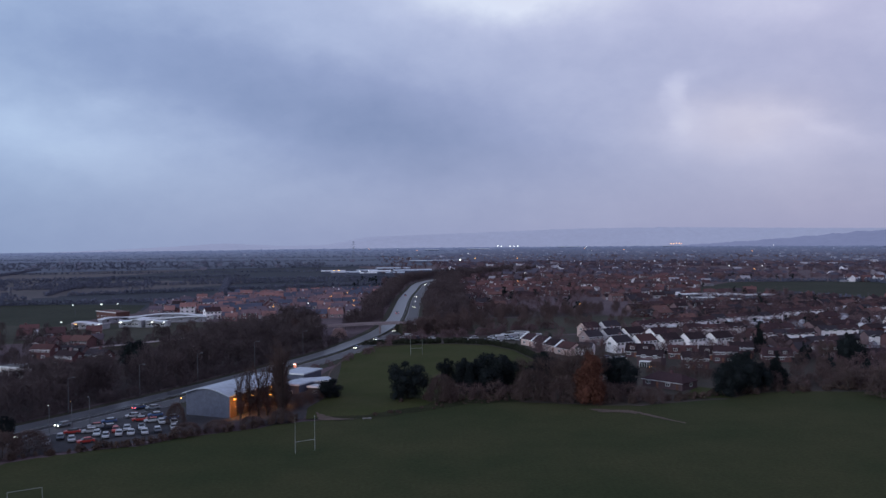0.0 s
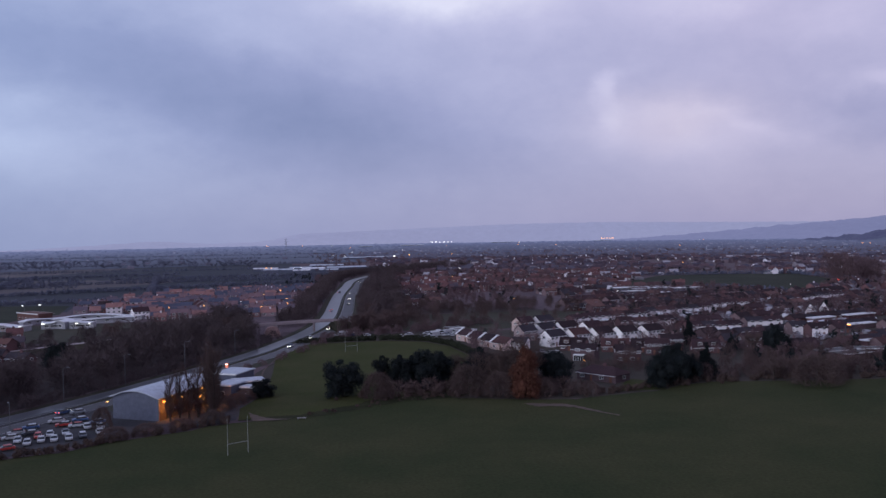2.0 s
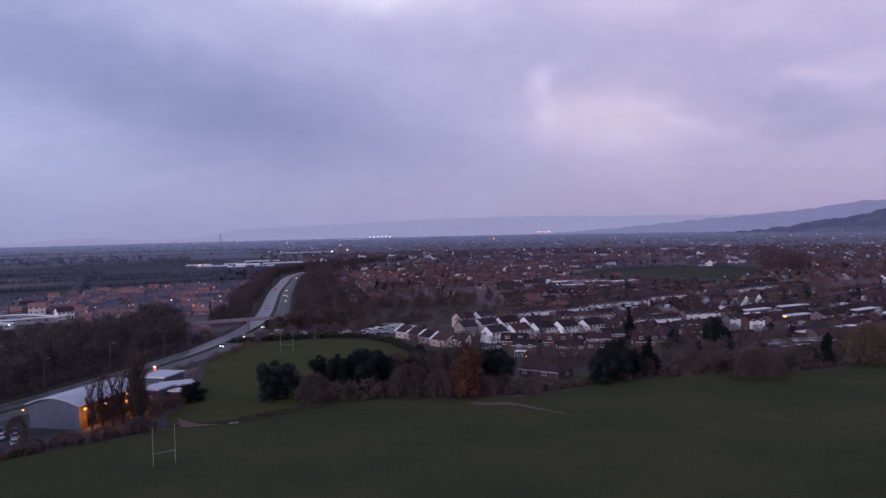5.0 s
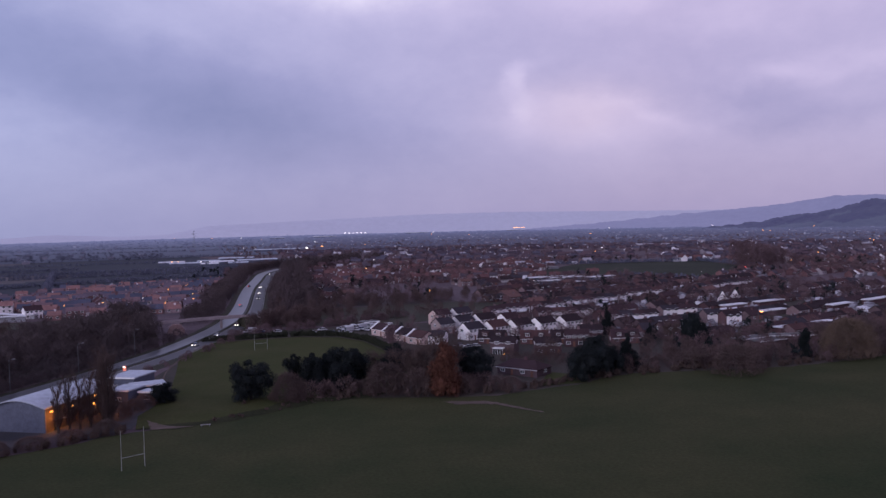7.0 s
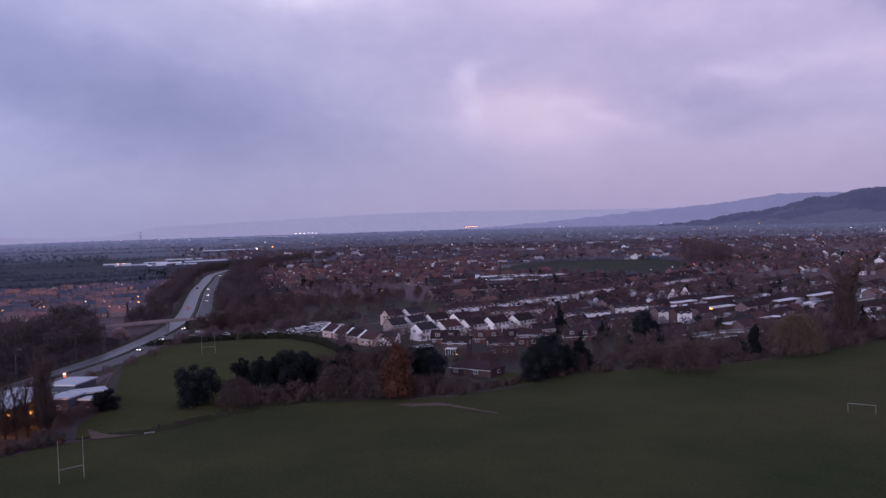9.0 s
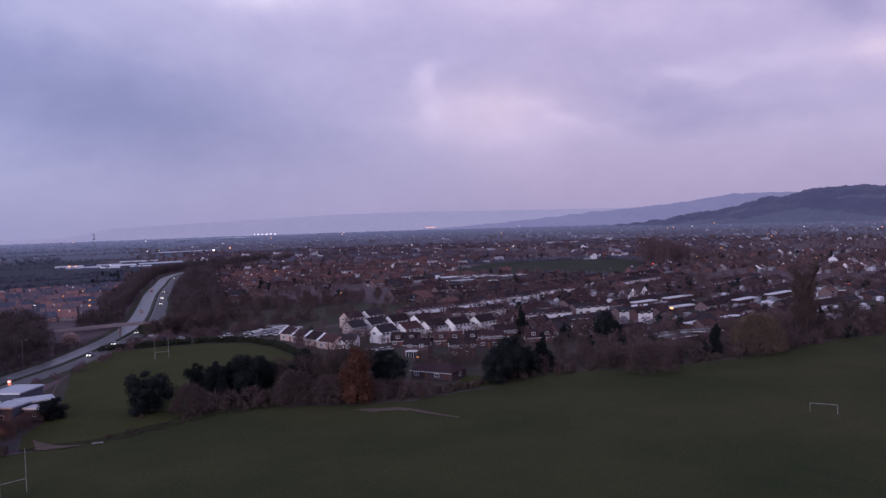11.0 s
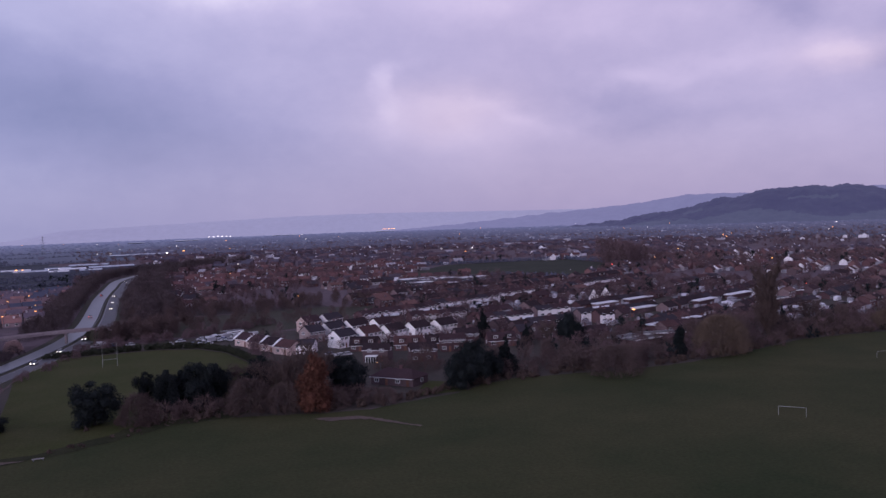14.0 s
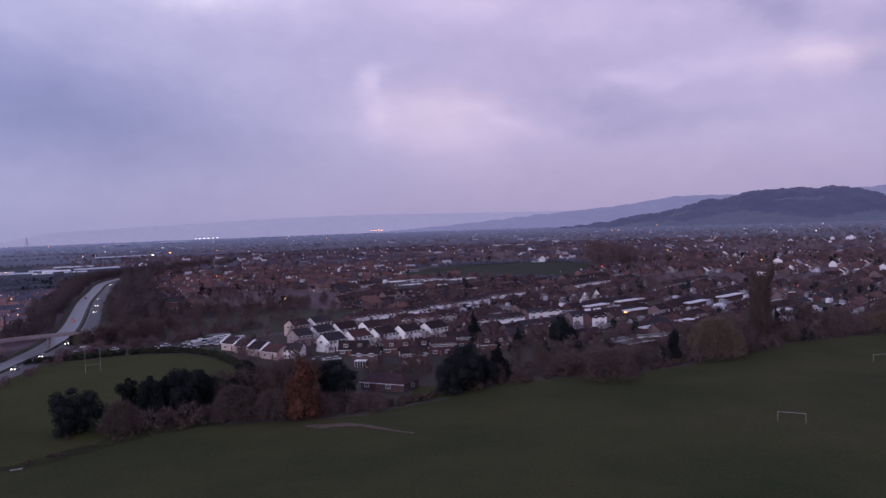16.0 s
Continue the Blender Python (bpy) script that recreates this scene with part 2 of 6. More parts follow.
M_RUST = material("rust_needles", (0.074, 0.028, 0.019), (0.110, 0.042, 0.027), 0.3, 0.95, vary=0.1)
M_PINE = material("evergreen_needles", (0.012, 0.016, 0.018), (0.022, 0.026, 0.026), 0.5, 0.95, vary=0.2, spec=0.1)
M_HEDGE = material("hedge_leaves", (0.022, 0.028, 0.017), (0.042, 0.044, 0.026), 0.35, 0.95, vary=0.2, island=True)
M_SHRUB = material("brown_shrub", (0.058, 0.039, 0.033), (0.090, 0.060, 0.050), 0.35, 0.95, vary=0.2, island=True)
M_BANKWOOD = material("road_bank_twigs", (0.070, 0.050, 0.054), (0.100, 0.073, 0.076), 0.05, 0.95, vary=0.25, island=True)
M_DARKWOOD = material("roadside_wood_twigs", (0.064, 0.048, 0.051), (0.094, 0.070, 0.072), 0.05, 0.95, vary=0.25, island=True)
M_STEEL = material("pale_painted_steel", (0.20, 0.21, 0.19), (0.27, 0.28, 0.26), 1.0, 0.5)
M_GREY = material("galvanised_steel", (0.09, 0.095, 0.105), (0.14, 0.145, 0.155), 1.0, 0.6, metallic=0.3)
M_FELT = material("grey_roofing_felt", (0.085, 0.082, 0.086), (0.13, 0.125, 0.13), 0.2, 0.9, fine=1.5)
M_ROOFM = material("metal_sheet_roof", (0.34, 0.37, 0.43), (0.42, 0.45, 0.51), 0.12, 0.45, fine=0.6, spec=0.5)
M_CLAD = material("grey_blue_cladding", (0.076, 0.084, 0.124), (0.100, 0.110, 0.152), 0.06, 0.6, fine=0.9)
M_DARKCLAD = material("dark_brick_cladding", (0.052, 0.042, 0.040), (0.080, 0.062, 0.057), 0.4, 0.85, fine=2.0)
M_WHITEROOF = material("white_flat_roof", (0.55, 0.55, 0.58), (0.72, 0.72, 0.75), 0.15, 0.7, fine=1.0, vary=0.1)
M_PAINT = material("car_paint", (0, 0, 0), (0, 0, 0), 0.6, 0.3, vary=0.1, spec=0.6,
                   choices=[(0, (0.40, 0.40, 0.42)), (0.24, (0.03, 0.035, 0.05)), (0.5, (0.22, 0.24, 0.27)), (0.64, (0.36, 0.035, 0.03)), (0.76, (0.05, 0.09, 0.20)), (0.88, (0.45, 0.47, 0.5))])
M_WHITEPAINT = material("white_car_paint", (0.36, 0.36, 0.38), (0.44, 0.44, 0.46), 0.6, 0.3, spec=0.6)
M_REDPAINT = material("red_car_paint", (0.36, 0.035, 0.03), (0.42, 0.05, 0.04), 0.6, 0.3, spec=0.6)
M_RUBBER = material("tyre_rubber", (0.015, 0.015, 0.015), (0.025, 0.025, 0.025), 2.0, 0.9)
L_WHITE = material("headlight", (0.9, 0.9, 0.85), (0.9, 0.9, 0.85), 1, 0.4, glow=((1.0, 0.90, 0.72), 5))
L_RED = material("tail_light", (0.5, 0.03, 0.03), (0.5, 0.03, 0.03), 1, 0.4, glow=((1.0, 0.10, 0.08), 3))
L_AMBER = material("amber_lamp", (0.9, 0.6, 0.3), (0.9, 0.6, 0.3), 1, 0.4, glow=((1.0, 0.36, 0.06), 4))
L_COOL = material("white_lamp", (0.9, 0.9, 0.9), (0.9, 0.9, 0.9), 1, 0.4, glow=((1.0, 0.93, 0.86), 3))
L_OFF = material("unlit_lamp", (0.10, 0.10, 0.11), (0.14, 0.14, 0.15), 1, 0.4)
T_WALL = material("town_walls", (0, 0, 0), (0, 0, 0), 0.2, 0.9, vary=0.2, island=True,
                  choices=[(0, (0.140, 0.072, 0.076)), (0.36, (0.175, 0.092, 0.092)), (0.62, (0.20, 0.138, 0.142)), (0.80, (0.29, 0.25, 0.262)), (0.90, (0.70, 0.66, 0.68))])
T_ROOF = material("town_roofs", (0, 0, 0), (0, 0, 0), 0.15, 0.85, vary=0.25, island=True, spec=0.08,
                  choices=[(0, (0.088, 0.052, 0.056)), (0.35, (0.122, 0.062, 0.063)), (0.65, (0.068, 0.054, 0.066)), (0.86, (0.122, 0.062, 0.060)), (0.97, (0.26, 0.245, 0.27))])
T_LIGHT = material("pale_outbuildings", (0, 0, 0), (0, 0, 0), 0.2, 0.7, vary=0.2, island=True,
                   choices=[(0, (0.30, 0.29, 0.325)), (0.45, (0.18, 0.17, 0.19)), (0.74, (0.58, 0.57, 0.61))])
E_WALL = material("estate_walls", (0, 0, 0), (0, 0, 0), 0.2, 0.9, vary=0.25, island=True,
                  choices=[(0, (0.19, 0.105, 0.112)), (0.40, (0.23, 0.120, 0.118)), (0.62, (0.25, 0.185, 0.20)), (0.90, (0.56, 0.51, 0.53))])
E_ROOF = material("estate_roofs", (0, 0, 0), (0, 0, 0), 0.2, 0.75, vary=0.3, island=True, spec=0.3,
                  choices=[(0, (0.080, 0.085, 0.130)), (0.28, (0.112, 0.084, 0.108)), (0.58, (0.140, 0.086, 0.096)), (0.84, (0.19, 0.096, 0.090))])


# bluer, greyer set of town colours with the haze of distance painted in
F_WALL = material("haze_tinted_walls", (0, 0, 0), (0, 0, 0), 0.2, 0.9, vary=0.2, island=True,
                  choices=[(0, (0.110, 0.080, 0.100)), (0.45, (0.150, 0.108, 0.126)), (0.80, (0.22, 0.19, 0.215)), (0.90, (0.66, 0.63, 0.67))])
F_ROOF = material("haze_tinted_roofs", (0, 0, 0), (0, 0, 0), 0.15, 0.85, vary=0.2, island=True, spec=0.1,
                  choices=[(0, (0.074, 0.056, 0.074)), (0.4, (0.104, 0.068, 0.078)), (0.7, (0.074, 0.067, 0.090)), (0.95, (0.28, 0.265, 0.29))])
# backdrop houses, with haze put into their emission
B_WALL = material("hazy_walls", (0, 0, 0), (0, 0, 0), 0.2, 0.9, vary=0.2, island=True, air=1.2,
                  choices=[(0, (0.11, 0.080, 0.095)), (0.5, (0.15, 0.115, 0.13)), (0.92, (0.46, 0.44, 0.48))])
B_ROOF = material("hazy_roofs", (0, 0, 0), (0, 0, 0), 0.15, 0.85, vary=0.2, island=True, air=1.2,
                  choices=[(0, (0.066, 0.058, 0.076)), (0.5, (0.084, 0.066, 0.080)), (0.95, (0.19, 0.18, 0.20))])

# ---- mesh helpers ----
def raw(name, verts, faces, mats, index=None, smooth=False):
    me = bpy.data.meshes.new(name)
    me.from_pydata(verts.tolist() if isinstance(verts, np.ndarray) else verts, [], faces.tolist() if isinstance(faces, np.ndarray) else faces)
    for mt in mats if isinstance(mats, (list, tuple)) else [mats]:
        me.materials.append(mt)
    if index is not None:
        me.polygons.foreach_set("material_index", np.asarray(index, dtype=np.int32))
    if smooth:
        me.polygons.foreach_set("use_smooth", np.ones(len(me.polygons), dtype=bool))
    me.update()
    return me


def part(name, bm, mat, parent, label=""):
    """One bmesh, or a ready mesh, as one object under a thing or a part."""
    if isinstance(bm, bmesh.types.BMesh):
        me = bpy.data.meshes.new(name)
        bmesh.ops.recalc_face_normals(bm, faces=bm.faces)
        bm.to_mesh(me)
        bm.free()
        me.materials.append(mat)
    else:
        me = bm
    ob = new(name, me)
    ob.parent = parent
    return tagged(ob, label)


def slab(bm, x0, x1, y0, y1, z0, z1, bevel=0.0):
    r = bmesh.ops.create_cube(bm, size=1.0)
    for v in r["verts"]:
        v.co = Vector(((x0 + x1) / 2 + v.co.x * (x1 - x0), (y0 + y1) / 2 + v.co.y * (y1 - y0), (z0 + z1) / 2 + v.co.z * (z1 - z0)))
    if bevel:
        edges = list({e for v in r["verts"] for e in v.link_edges})
        bmesh.ops.bevel(bm, geom=edges, offset=bevel, segments=2, affect="EDGES", profile=0.5)
    return bm


def box(x0, x1, y0, y1, z0, z1, bevel=0.0):
    return slab(bmesh.new(), x0, x1, y0, y1, z0, z1, bevel)


def rod(bm, a, b, r0, r1=None, sides=8):
    a, b = Vector(a), Vector(b)
    r1 = r0 if r1 is None else r1
    q = (b - a).to_track_quat("Z", "Y")
    ring = []
    for p, r in ((a, r0), (b, r1)):
        ring.append([bm.verts.new(p + q @ Vector((r * math.cos(k * math.tau / sides), r * math.sin(k * math.tau / sides), 0))) for k in range(sides)])
    for k in range(sides):
        bm.faces.new((ring[0][k], ring[0][(k + 1) % sides], ring[1][(k + 1) % sides], ring[1][k]))
    bm.faces.new(ring[0][::-1]), bm.faces.new(ring[1])
    return bm


def drop(x, y):
    """Height of the plain: level near by, falling gently towards the far valley."""
    r = np.hypot(x, y)
    return -34.0 * np.clip((r - 900) / 3700, 0, 1)


def inside(x, y, poly):
    hit, n = False, len(poly)
    for i in range(n):
        (ax, ay), (bx, by) = poly[i], poly[i - 1]
        if (ay > y) != (by > y) and x < (bx - ax) * (y - ay) / (by - ay) + ax:
            hit = not hit
    return hit


def patch(name, pts, z, mat, label, category="ground", ragged=0.0):
    if ragged:
        fine = []
        for (ax, ay), (bx, by) in zip(pts, pts[1:] + pts[:1]):
            n = max(1, int(math.hypot(bx - ax, by - ay) / (ragged * 1.6)))
            for k in range(n):
                x, y = ax + (bx - ax) * k / n, ay + (by - ay) * k / n
                fine.append((x + ragged * noise.noise((x * 0.7, y * 0.7, 1.0)), y + ragged * noise.noise((x * 0.7, y * 0.7, 7.0))))
        pts = fine
    bm = bmesh.new()
    f = bm.faces.new([bm.verts.new((x, y, z)) for x, y in pts])
    if f.normal.z < 0 or sum((pts[i - 1][0] - p[0]) * (pts[i - 1][1] + p[1]) for i, p in enumerate(pts)) > 0:
        f.normal_flip()
    bmesh.ops.triangulate(bm, faces=bm.faces)
    me = bpy.data.meshes.new(name)
    bm.to_mesh(me)
    bm.free()
    me.materials.append(mat)
    return tagged(new(name, me), label, category, kind="structure")


def along(line, off):
    """The line shifted off metres to its right-hand side."""
    out = []
    for i, p in enumerate(line):
        a, b = Vector(line[max(i - 1, 0)]), Vector(line[min(i + 1, len(line) - 1)])
        d = (b - a).normalized()
        out.append((p[0] + d.y * off, p[1] - d.x * off))
    return out


def smooth_line(pts, n=8):
    out = []
    for i in range(len(pts) - 1):
        p = [Vector(pts[min(max(i + k, 0), len(pts) - 1)]) for k in (-1, 0, 1, 2)]
        for k in range(n):
            t = k / n
            out.append(tuple(0.5 * (2 * p[1] + (p[2] - p[0]) * t + (2 * p[0] - 5 * p[1] + 4 * p[2] - p[3]) * t * t + (3 * p[1] - p[0] - 3 * p[2] + p[3]) * t ** 3)))
    return out + [tuple(pts[-1])]


def ribbon(name, line, o0, o1, z, mat, label, category):
    a, b = along(line, o0), along(line, o1)
    vs = []
    for p, q in zip(a, b):
        h = float(drop(p[0], p[1])) + z
        vs += [(p[0], p[1], h), (q[0], q[1], h)]
    fs = [(2 * i + 1, 2 * i + 3, 2 * i + 2, 2 * i) for i in range(len(line) - 1)]
    return tagged(new(name, raw(name, vs, fs, mat)), label, category, kind="structure")


# ---- ground ----
FIELD = [(-160, 120), (-110, 195), (-100, 206), (-91, 212), (-79, 217), (-70, 226), (-54, 234), (-41, 244), (-30, 247), (-19, 252), (-7, 263), (7, 267), (22, 268), (43, 262),
         (58, 260), (67, 263), (76, 266), (86, 268), (98, 277), (109, 281), (128, 279), (148, 277), (169, 277), (196, 283), (232, 297), (255, 299), (290, 297), (420, 300), (520, 150), (420, -120), (-160, -120)]
PITCH2 = [(-41, 246), (-43, 262), (-38, 285), (-41, 329), (-44, 365), (-36, 405), (3, 409), (20, 402), (30, 385), (40, 335), (44, 300), (30, 284), (10, 274), (-6, 262), (-18, 250.5), (-30, 245.5)]
GREEN = [(195, 735), (285, 860), (364, 868), (420, 842), (412, 726), (305, 620), (262, 690)]
LOT = [(-18, 452), (52, 438), (92, 458), (112, 482), (128, 522), (100, 536), (44, 530), (-8, 528)]
COPSE = [(-14, 532), (44, 534), (104, 532), (98, 560), (40, 574), (-12, 580)]
WEST_WOOD = [(-330, 70), (-192, 132), (-157, 192), (-129, 238), (-103, 288), (-70, 364), (-61, 402), (-60, 425), (-76, 505), (-142, 440), (-160, 385), (-176, 350), (-190, 300), (-270, 240), (-360, 120)]
ESTATE = [(-165, 575), (-133, 528), (-80, 522), (-50, 535), (-47, 640), (-52, 780), (-120, 775), (-176, 730), (-222, 655), (-208, 590)]
ROAD = smooth_line([(-185, 130), (-150, 192), (-122, 240), (-96, 290), (-63, 368), (-51, 409), (-40, 463), (-35, 532), (-36, 690), (-33, 800), (-31, 873), (-22, 941), (-6, 1000), (45, 1100), (130, 1230)])


ROAD_Y, ROAD_X = np.array([p[1] for p in ROAD]), np.array([p[0] for p in ROAD])


def road_x(y):
    return float(np.interp(y, ROAD_Y, ROAD_X))


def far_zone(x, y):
    """0 town ground, 1 meadow tinted blue with haze, 2 stubble."""
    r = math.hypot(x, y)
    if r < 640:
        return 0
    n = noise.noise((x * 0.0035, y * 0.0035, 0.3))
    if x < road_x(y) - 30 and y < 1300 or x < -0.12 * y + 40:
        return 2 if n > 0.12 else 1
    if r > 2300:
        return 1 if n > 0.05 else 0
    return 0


def ground_sheet():
    radii = list(range(0, 640, 40)) + list(range(640, 1700, 18)) + list(range(1700, 4960, 55))
    angles = [radians(a * 0.5) for a in range(-96, 152)] + [radians(a) for a in range(80, 312, 8)]
    n = len(angles)
    vs, fs, ix = [], [], []
    for r in radii:
        for a in angles:
            vs.append((r * math.sin(a), r * math.cos(a), float(drop(r, 0))))
    for i in range(len(radii) - 1):
        for j in range(n):
            k = (j + 1) % n
            a, b = (angles[j] + angles[k]) / 2, (radii[i] + radii[i + 1]) / 2
            fs.append((i * n + j, i * n + k, i * n + n + k, i * n + n + j))
            ix.append(far_zone(b * math.sin(a), b * math.cos(a)))
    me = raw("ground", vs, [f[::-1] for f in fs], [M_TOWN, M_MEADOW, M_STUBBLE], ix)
    tagged(new("ground", me), "dark winter ground of suburb and open fields", "ground", kind="structure")


M_GARDEN = material("garden_soil_and_lawn", (0.034, 0.029, 0.022), (0.054, 0.042, 0.034), 0.06, 0.95, 0.05, fine=0.7)
ground_sheet()
patch("garden_belt", [(-60, 250), (300, 285), (420, 300), (520, 420), (200, 480), (100, 440), (0, 440), (-30, 430)], 0.04, M_GARDEN, "dark garden soil and lawns between the houses", "garden")
patch("sports_field", FIELD, 0.10, M_GRASS, "wide dark green mown sports field", "field", 1.6)
patch("upper_pitch", PITCH2, 0.14, M_GRASS2, "paler green second pitch with a hedge round it", "field")
patch("green_field", GREEN, 0.08, M_GREEN, "dull green playing field among houses", "field")
patch("bungalow_lawn", [(74, 270), (90, 271), (95, 281), (84, 292), (80, 283)], 0.09, M_GRASS2, "green lawn beside the bungalow", "lawn")
patch("allotment", LOT, 0.09, M_ROUGH, "dark rough grass strip behind white houses", "grass")
patch("copse_floor", COPSE, 0.07, M_SOIL, "dark leaf litter under bare trees", "ground")
patch("west_wood_floor", WEST_WOOD, 0.05, M_SOIL, "dark woodland floor beside the road", "ground")
patch("west_meadow", [(-330, 470), (-230, 425), (-112, 440), (-80, 500), (-84, 519), (-132, 525), (-232, 517), (-292, 570)], 0.055, M_ROUGH, "rough dark grass between school and wood", "grass")
patch("school_field", [(-420, 560), (-330, 540), (-228, 505), (-222, 560), (-210, 588), (-226, 655), (-300, 668), (-420, 660)], 0.065, M_GREEN, "dull green school playing field", "field")
patch("estate_ground", ESTATE, 0.06, M_ESTATE, "streets and yards of a brick housing estate", "ground")
patch("car_park", [(-132, 214), (-112, 203), (-98, 210), (-80, 221), (-66, 236), (-62, 244), (-79, 252), (-78, 262), (-92, 276), (-104, 256)], 0.12, M_PARK, "worn asphalt car park beside the sports field", "car park")
patch("hall_yard", [(-62, 243), (-50, 238), (-42, 247), (-40, 290), (-50, 316), (-62, 300), (-79, 262), (-79, 252)], 0.13, M_PARK, "asphalt yard round the sports hall", "yard")
for pts, nm in (([(41.5, 256), (45, 250.8), (49, 251.2), (55, 248.3), (58.4, 243.6), (64.6, 235.4), (65.2, 236.2), (60, 244.2), (56, 250.8), (53, 253.9), (49, 254.2), (46, 255.4)], "worn_track"),
                ([(-39.6, 256), (-37.8, 248), (-36.8, 244.2), (-31, 244.5), (-26, 245.4), (-31.5, 246.9), (-35.2, 249.6), (-37.8, 253.4)], "worn_corner")):
    patch(nm, pts, 0.20, M_SAND, "bare sandy earth worn into the grass", "path", 0.7)
patch("pitch_bank", [(-41, 246.5), (-30, 243.8), (-18, 247.5), (-6, 258), (8, 266), (24, 268), (30, 280), (14, 277), (-2, 270), (-14, 259), (-24, 250), (-34, 249.5)], 0.18, M_BANK, "rough dark grass on the bank between the pitches", "grass", 2.2)
ribbon("pitch_path", smooth_line([(-43, 268), (-40, 285), (-42, 300), (-45, 332), (-43, 365), (-39, 388), (-37, 402)]), 0, 0.55, 0.17, M_SAND, "narrow trodden earth path along the pitch", "path")
ribbon("verge", ROAD, -4, 24, 0.03, M_ROUGH, "rough grass verge of the dual carriageway", "verge")
M_ROADE = material("worn_asphalt", (0.044, 0.042, 0.048), (0.066, 0.062, 0.070), 0.05, 0.6, 0.01, fine=2.0, spec=0.4)
ribbon("road_west", ROAD, 0, 8.2, 0.15, M_ASPHALT, "pale wet grey carriageway", "road")
ribbon("road_east", ROAD, 10.6, 17.6, 0.15, M_ROADE, "darker grey asphalt carriageway", "road")
for off, nm in ((0.4, "edge_line"), (7.7, "edge_line"), (11.0, "edge_line"), (17.9, "edge_line")):
    ribbon(nm, ROAD, off, off + 0.2, 0.17, M_LINE, "white painted edge line", "road marking")


def crash_barrier():
    line = along(ROAD[8:64], 9.4)
    bm = bmesh.new()
    for a, b in zip(line, line[1:]):
        rod(bm, (a[0], a[1], 0.75 + float(drop(*a))), (b[0], b[1], 0.75 + float(drop(*b))), 0.16, sides=5)
    root = tagged(new("crash_barrier"), "grey steel crash barrier on the central reserve", "barrier", kind="structure")
    part("rail", bm, M_GREY, root)
    for p in line[::2]:
        part("post", box(p[0] - 0.06, p[0] + 0.06, p[1] - 0.06, p[1] + 0.06, 0.03 + float(drop(*p)), 0.75 + float(drop(*p))), M_GREY, root)


crash_barrier()


def footbridge():
    """Road bridge over the carriageways, with parapets, piers and earth ramps."""
    root = tagged(new("road_bridge"), "low concrete road bridge over the dual carriageway", "bridge")
    line = [(-185, 392), (-124, 419), (-66, 442.5), (-44, 452.5), (-25, 459), (-6, 464), (14, 470)]
    hs = [0.2, 3.2, 5.4, 5.6, 5.4, 2.8, 0.2]
    l, r = along(line, -2.4), along(line, 2.4)
    vs, fs = [], []
    for p, q, h in zip(l, r, hs):
        vs += [(*p, h), (*q, h), (*q, max(h - 0.7, 0)), (*p, max(h - 0.7, 0))]
    for i in range(len(line) - 1):
        for k in range(4):
            fs.append((4 * i + k, 4 * i + (k + 1) % 4, 4 * i + 4 + (k + 1) % 4, 4 * i + 4 + k))
    part("deck", raw("deck", vs, fs, M_BRIDGE), None, root)
    for side in (l, r):
        bm = bmesh.new()
        for (a, ha), (b, hb) in zip(list(zip(side, hs))[1:5], list(zip(side, hs))[2:6]):
            va = [bm.verts.new((a[0], a[1] + o, ha + h)) for o, h in ((-0.2, -0.7), (0.2, -0.7), (0.2, 0.45), (-0.2, 0.45))]
            vb = [bm.verts.new((b[0], b[1] + o, hb + h)) for o, h in ((-0.2, -0.7), (0.2, -0.7), (0.2, 0.45), (-0.2, 0.45))]
            for k in range(4):
                bm.faces.new((va[k], va[(k + 1) % 4], vb[(k + 1) % 4], vb[k]))
        part("parapet", bm, M_BRIDGE, root)
    for x, y in ((-53, 448.4), (-34.5, 455.7)):
        part("pier", box(x - 0.45, x + 0.45, y - 1.8, y + 1.8, 0, 4.6), M_BRIDGE, root)
    for lo, hi in ((0, 2), (4, 6)):
        vs, fs = [], []
        for i in range(lo, hi + 1):
            (ax, ay), (bx, by), h = along(line, -2.4 - hs[i] * 1.6)[i], along(line, 2.4 + hs[i] * 1.6)[i], hs[i]
            vs += [(ax, ay, 0), (*l[i], h - 0.06), (*r[i], h - 0.06), (bx, by, 0)]
        for i in range(hi - lo):
            for k in range(3):
                fs.append((4 * i + k, 4 * i + k + 1, 4 * i + 5 + k, 4 * i + 4 + k))
        m = 4 * (hi - lo)
        fs += [(0, 1, 2, 3), (m, m + 1, m + 2, m + 3)]
        part("ramp", raw("ramp", vs, fs, M_ROUGH), None, root, "grassed earth ramp")


footbridge()


# ---- trees ----
rng = np.random.default_rng(7)


def slivers(p, d, length, width):
    """Thin tapering twigs: base points, unit ways, lengths, widths."""
    side = np.cross(d, rng.normal(size=d.shape))
    side /= np.linalg.norm(side, axis=1, keepdims=True) + 1e-9
    w = side * np.reshape(width, (-1, 1)) / 2
    v = np.stack([p - w, p + w, p + d * np.reshape(length, (-1, 1))], axis=1).reshape(-1, 3)
    return v, np.arange(len(v)).reshape(-1, 3)


def joined(pieces):
    vs, fs, n = [], [], 0
    for v, f in pieces:
        vs.append(v), fs.append(f + n)
        n += len(v)
    return np.concatenate(vs), np.concatenate(fs)


def unit(a):
    return a / (np.linalg.norm(a, axis=1, keepdims=True) + 1e-9)


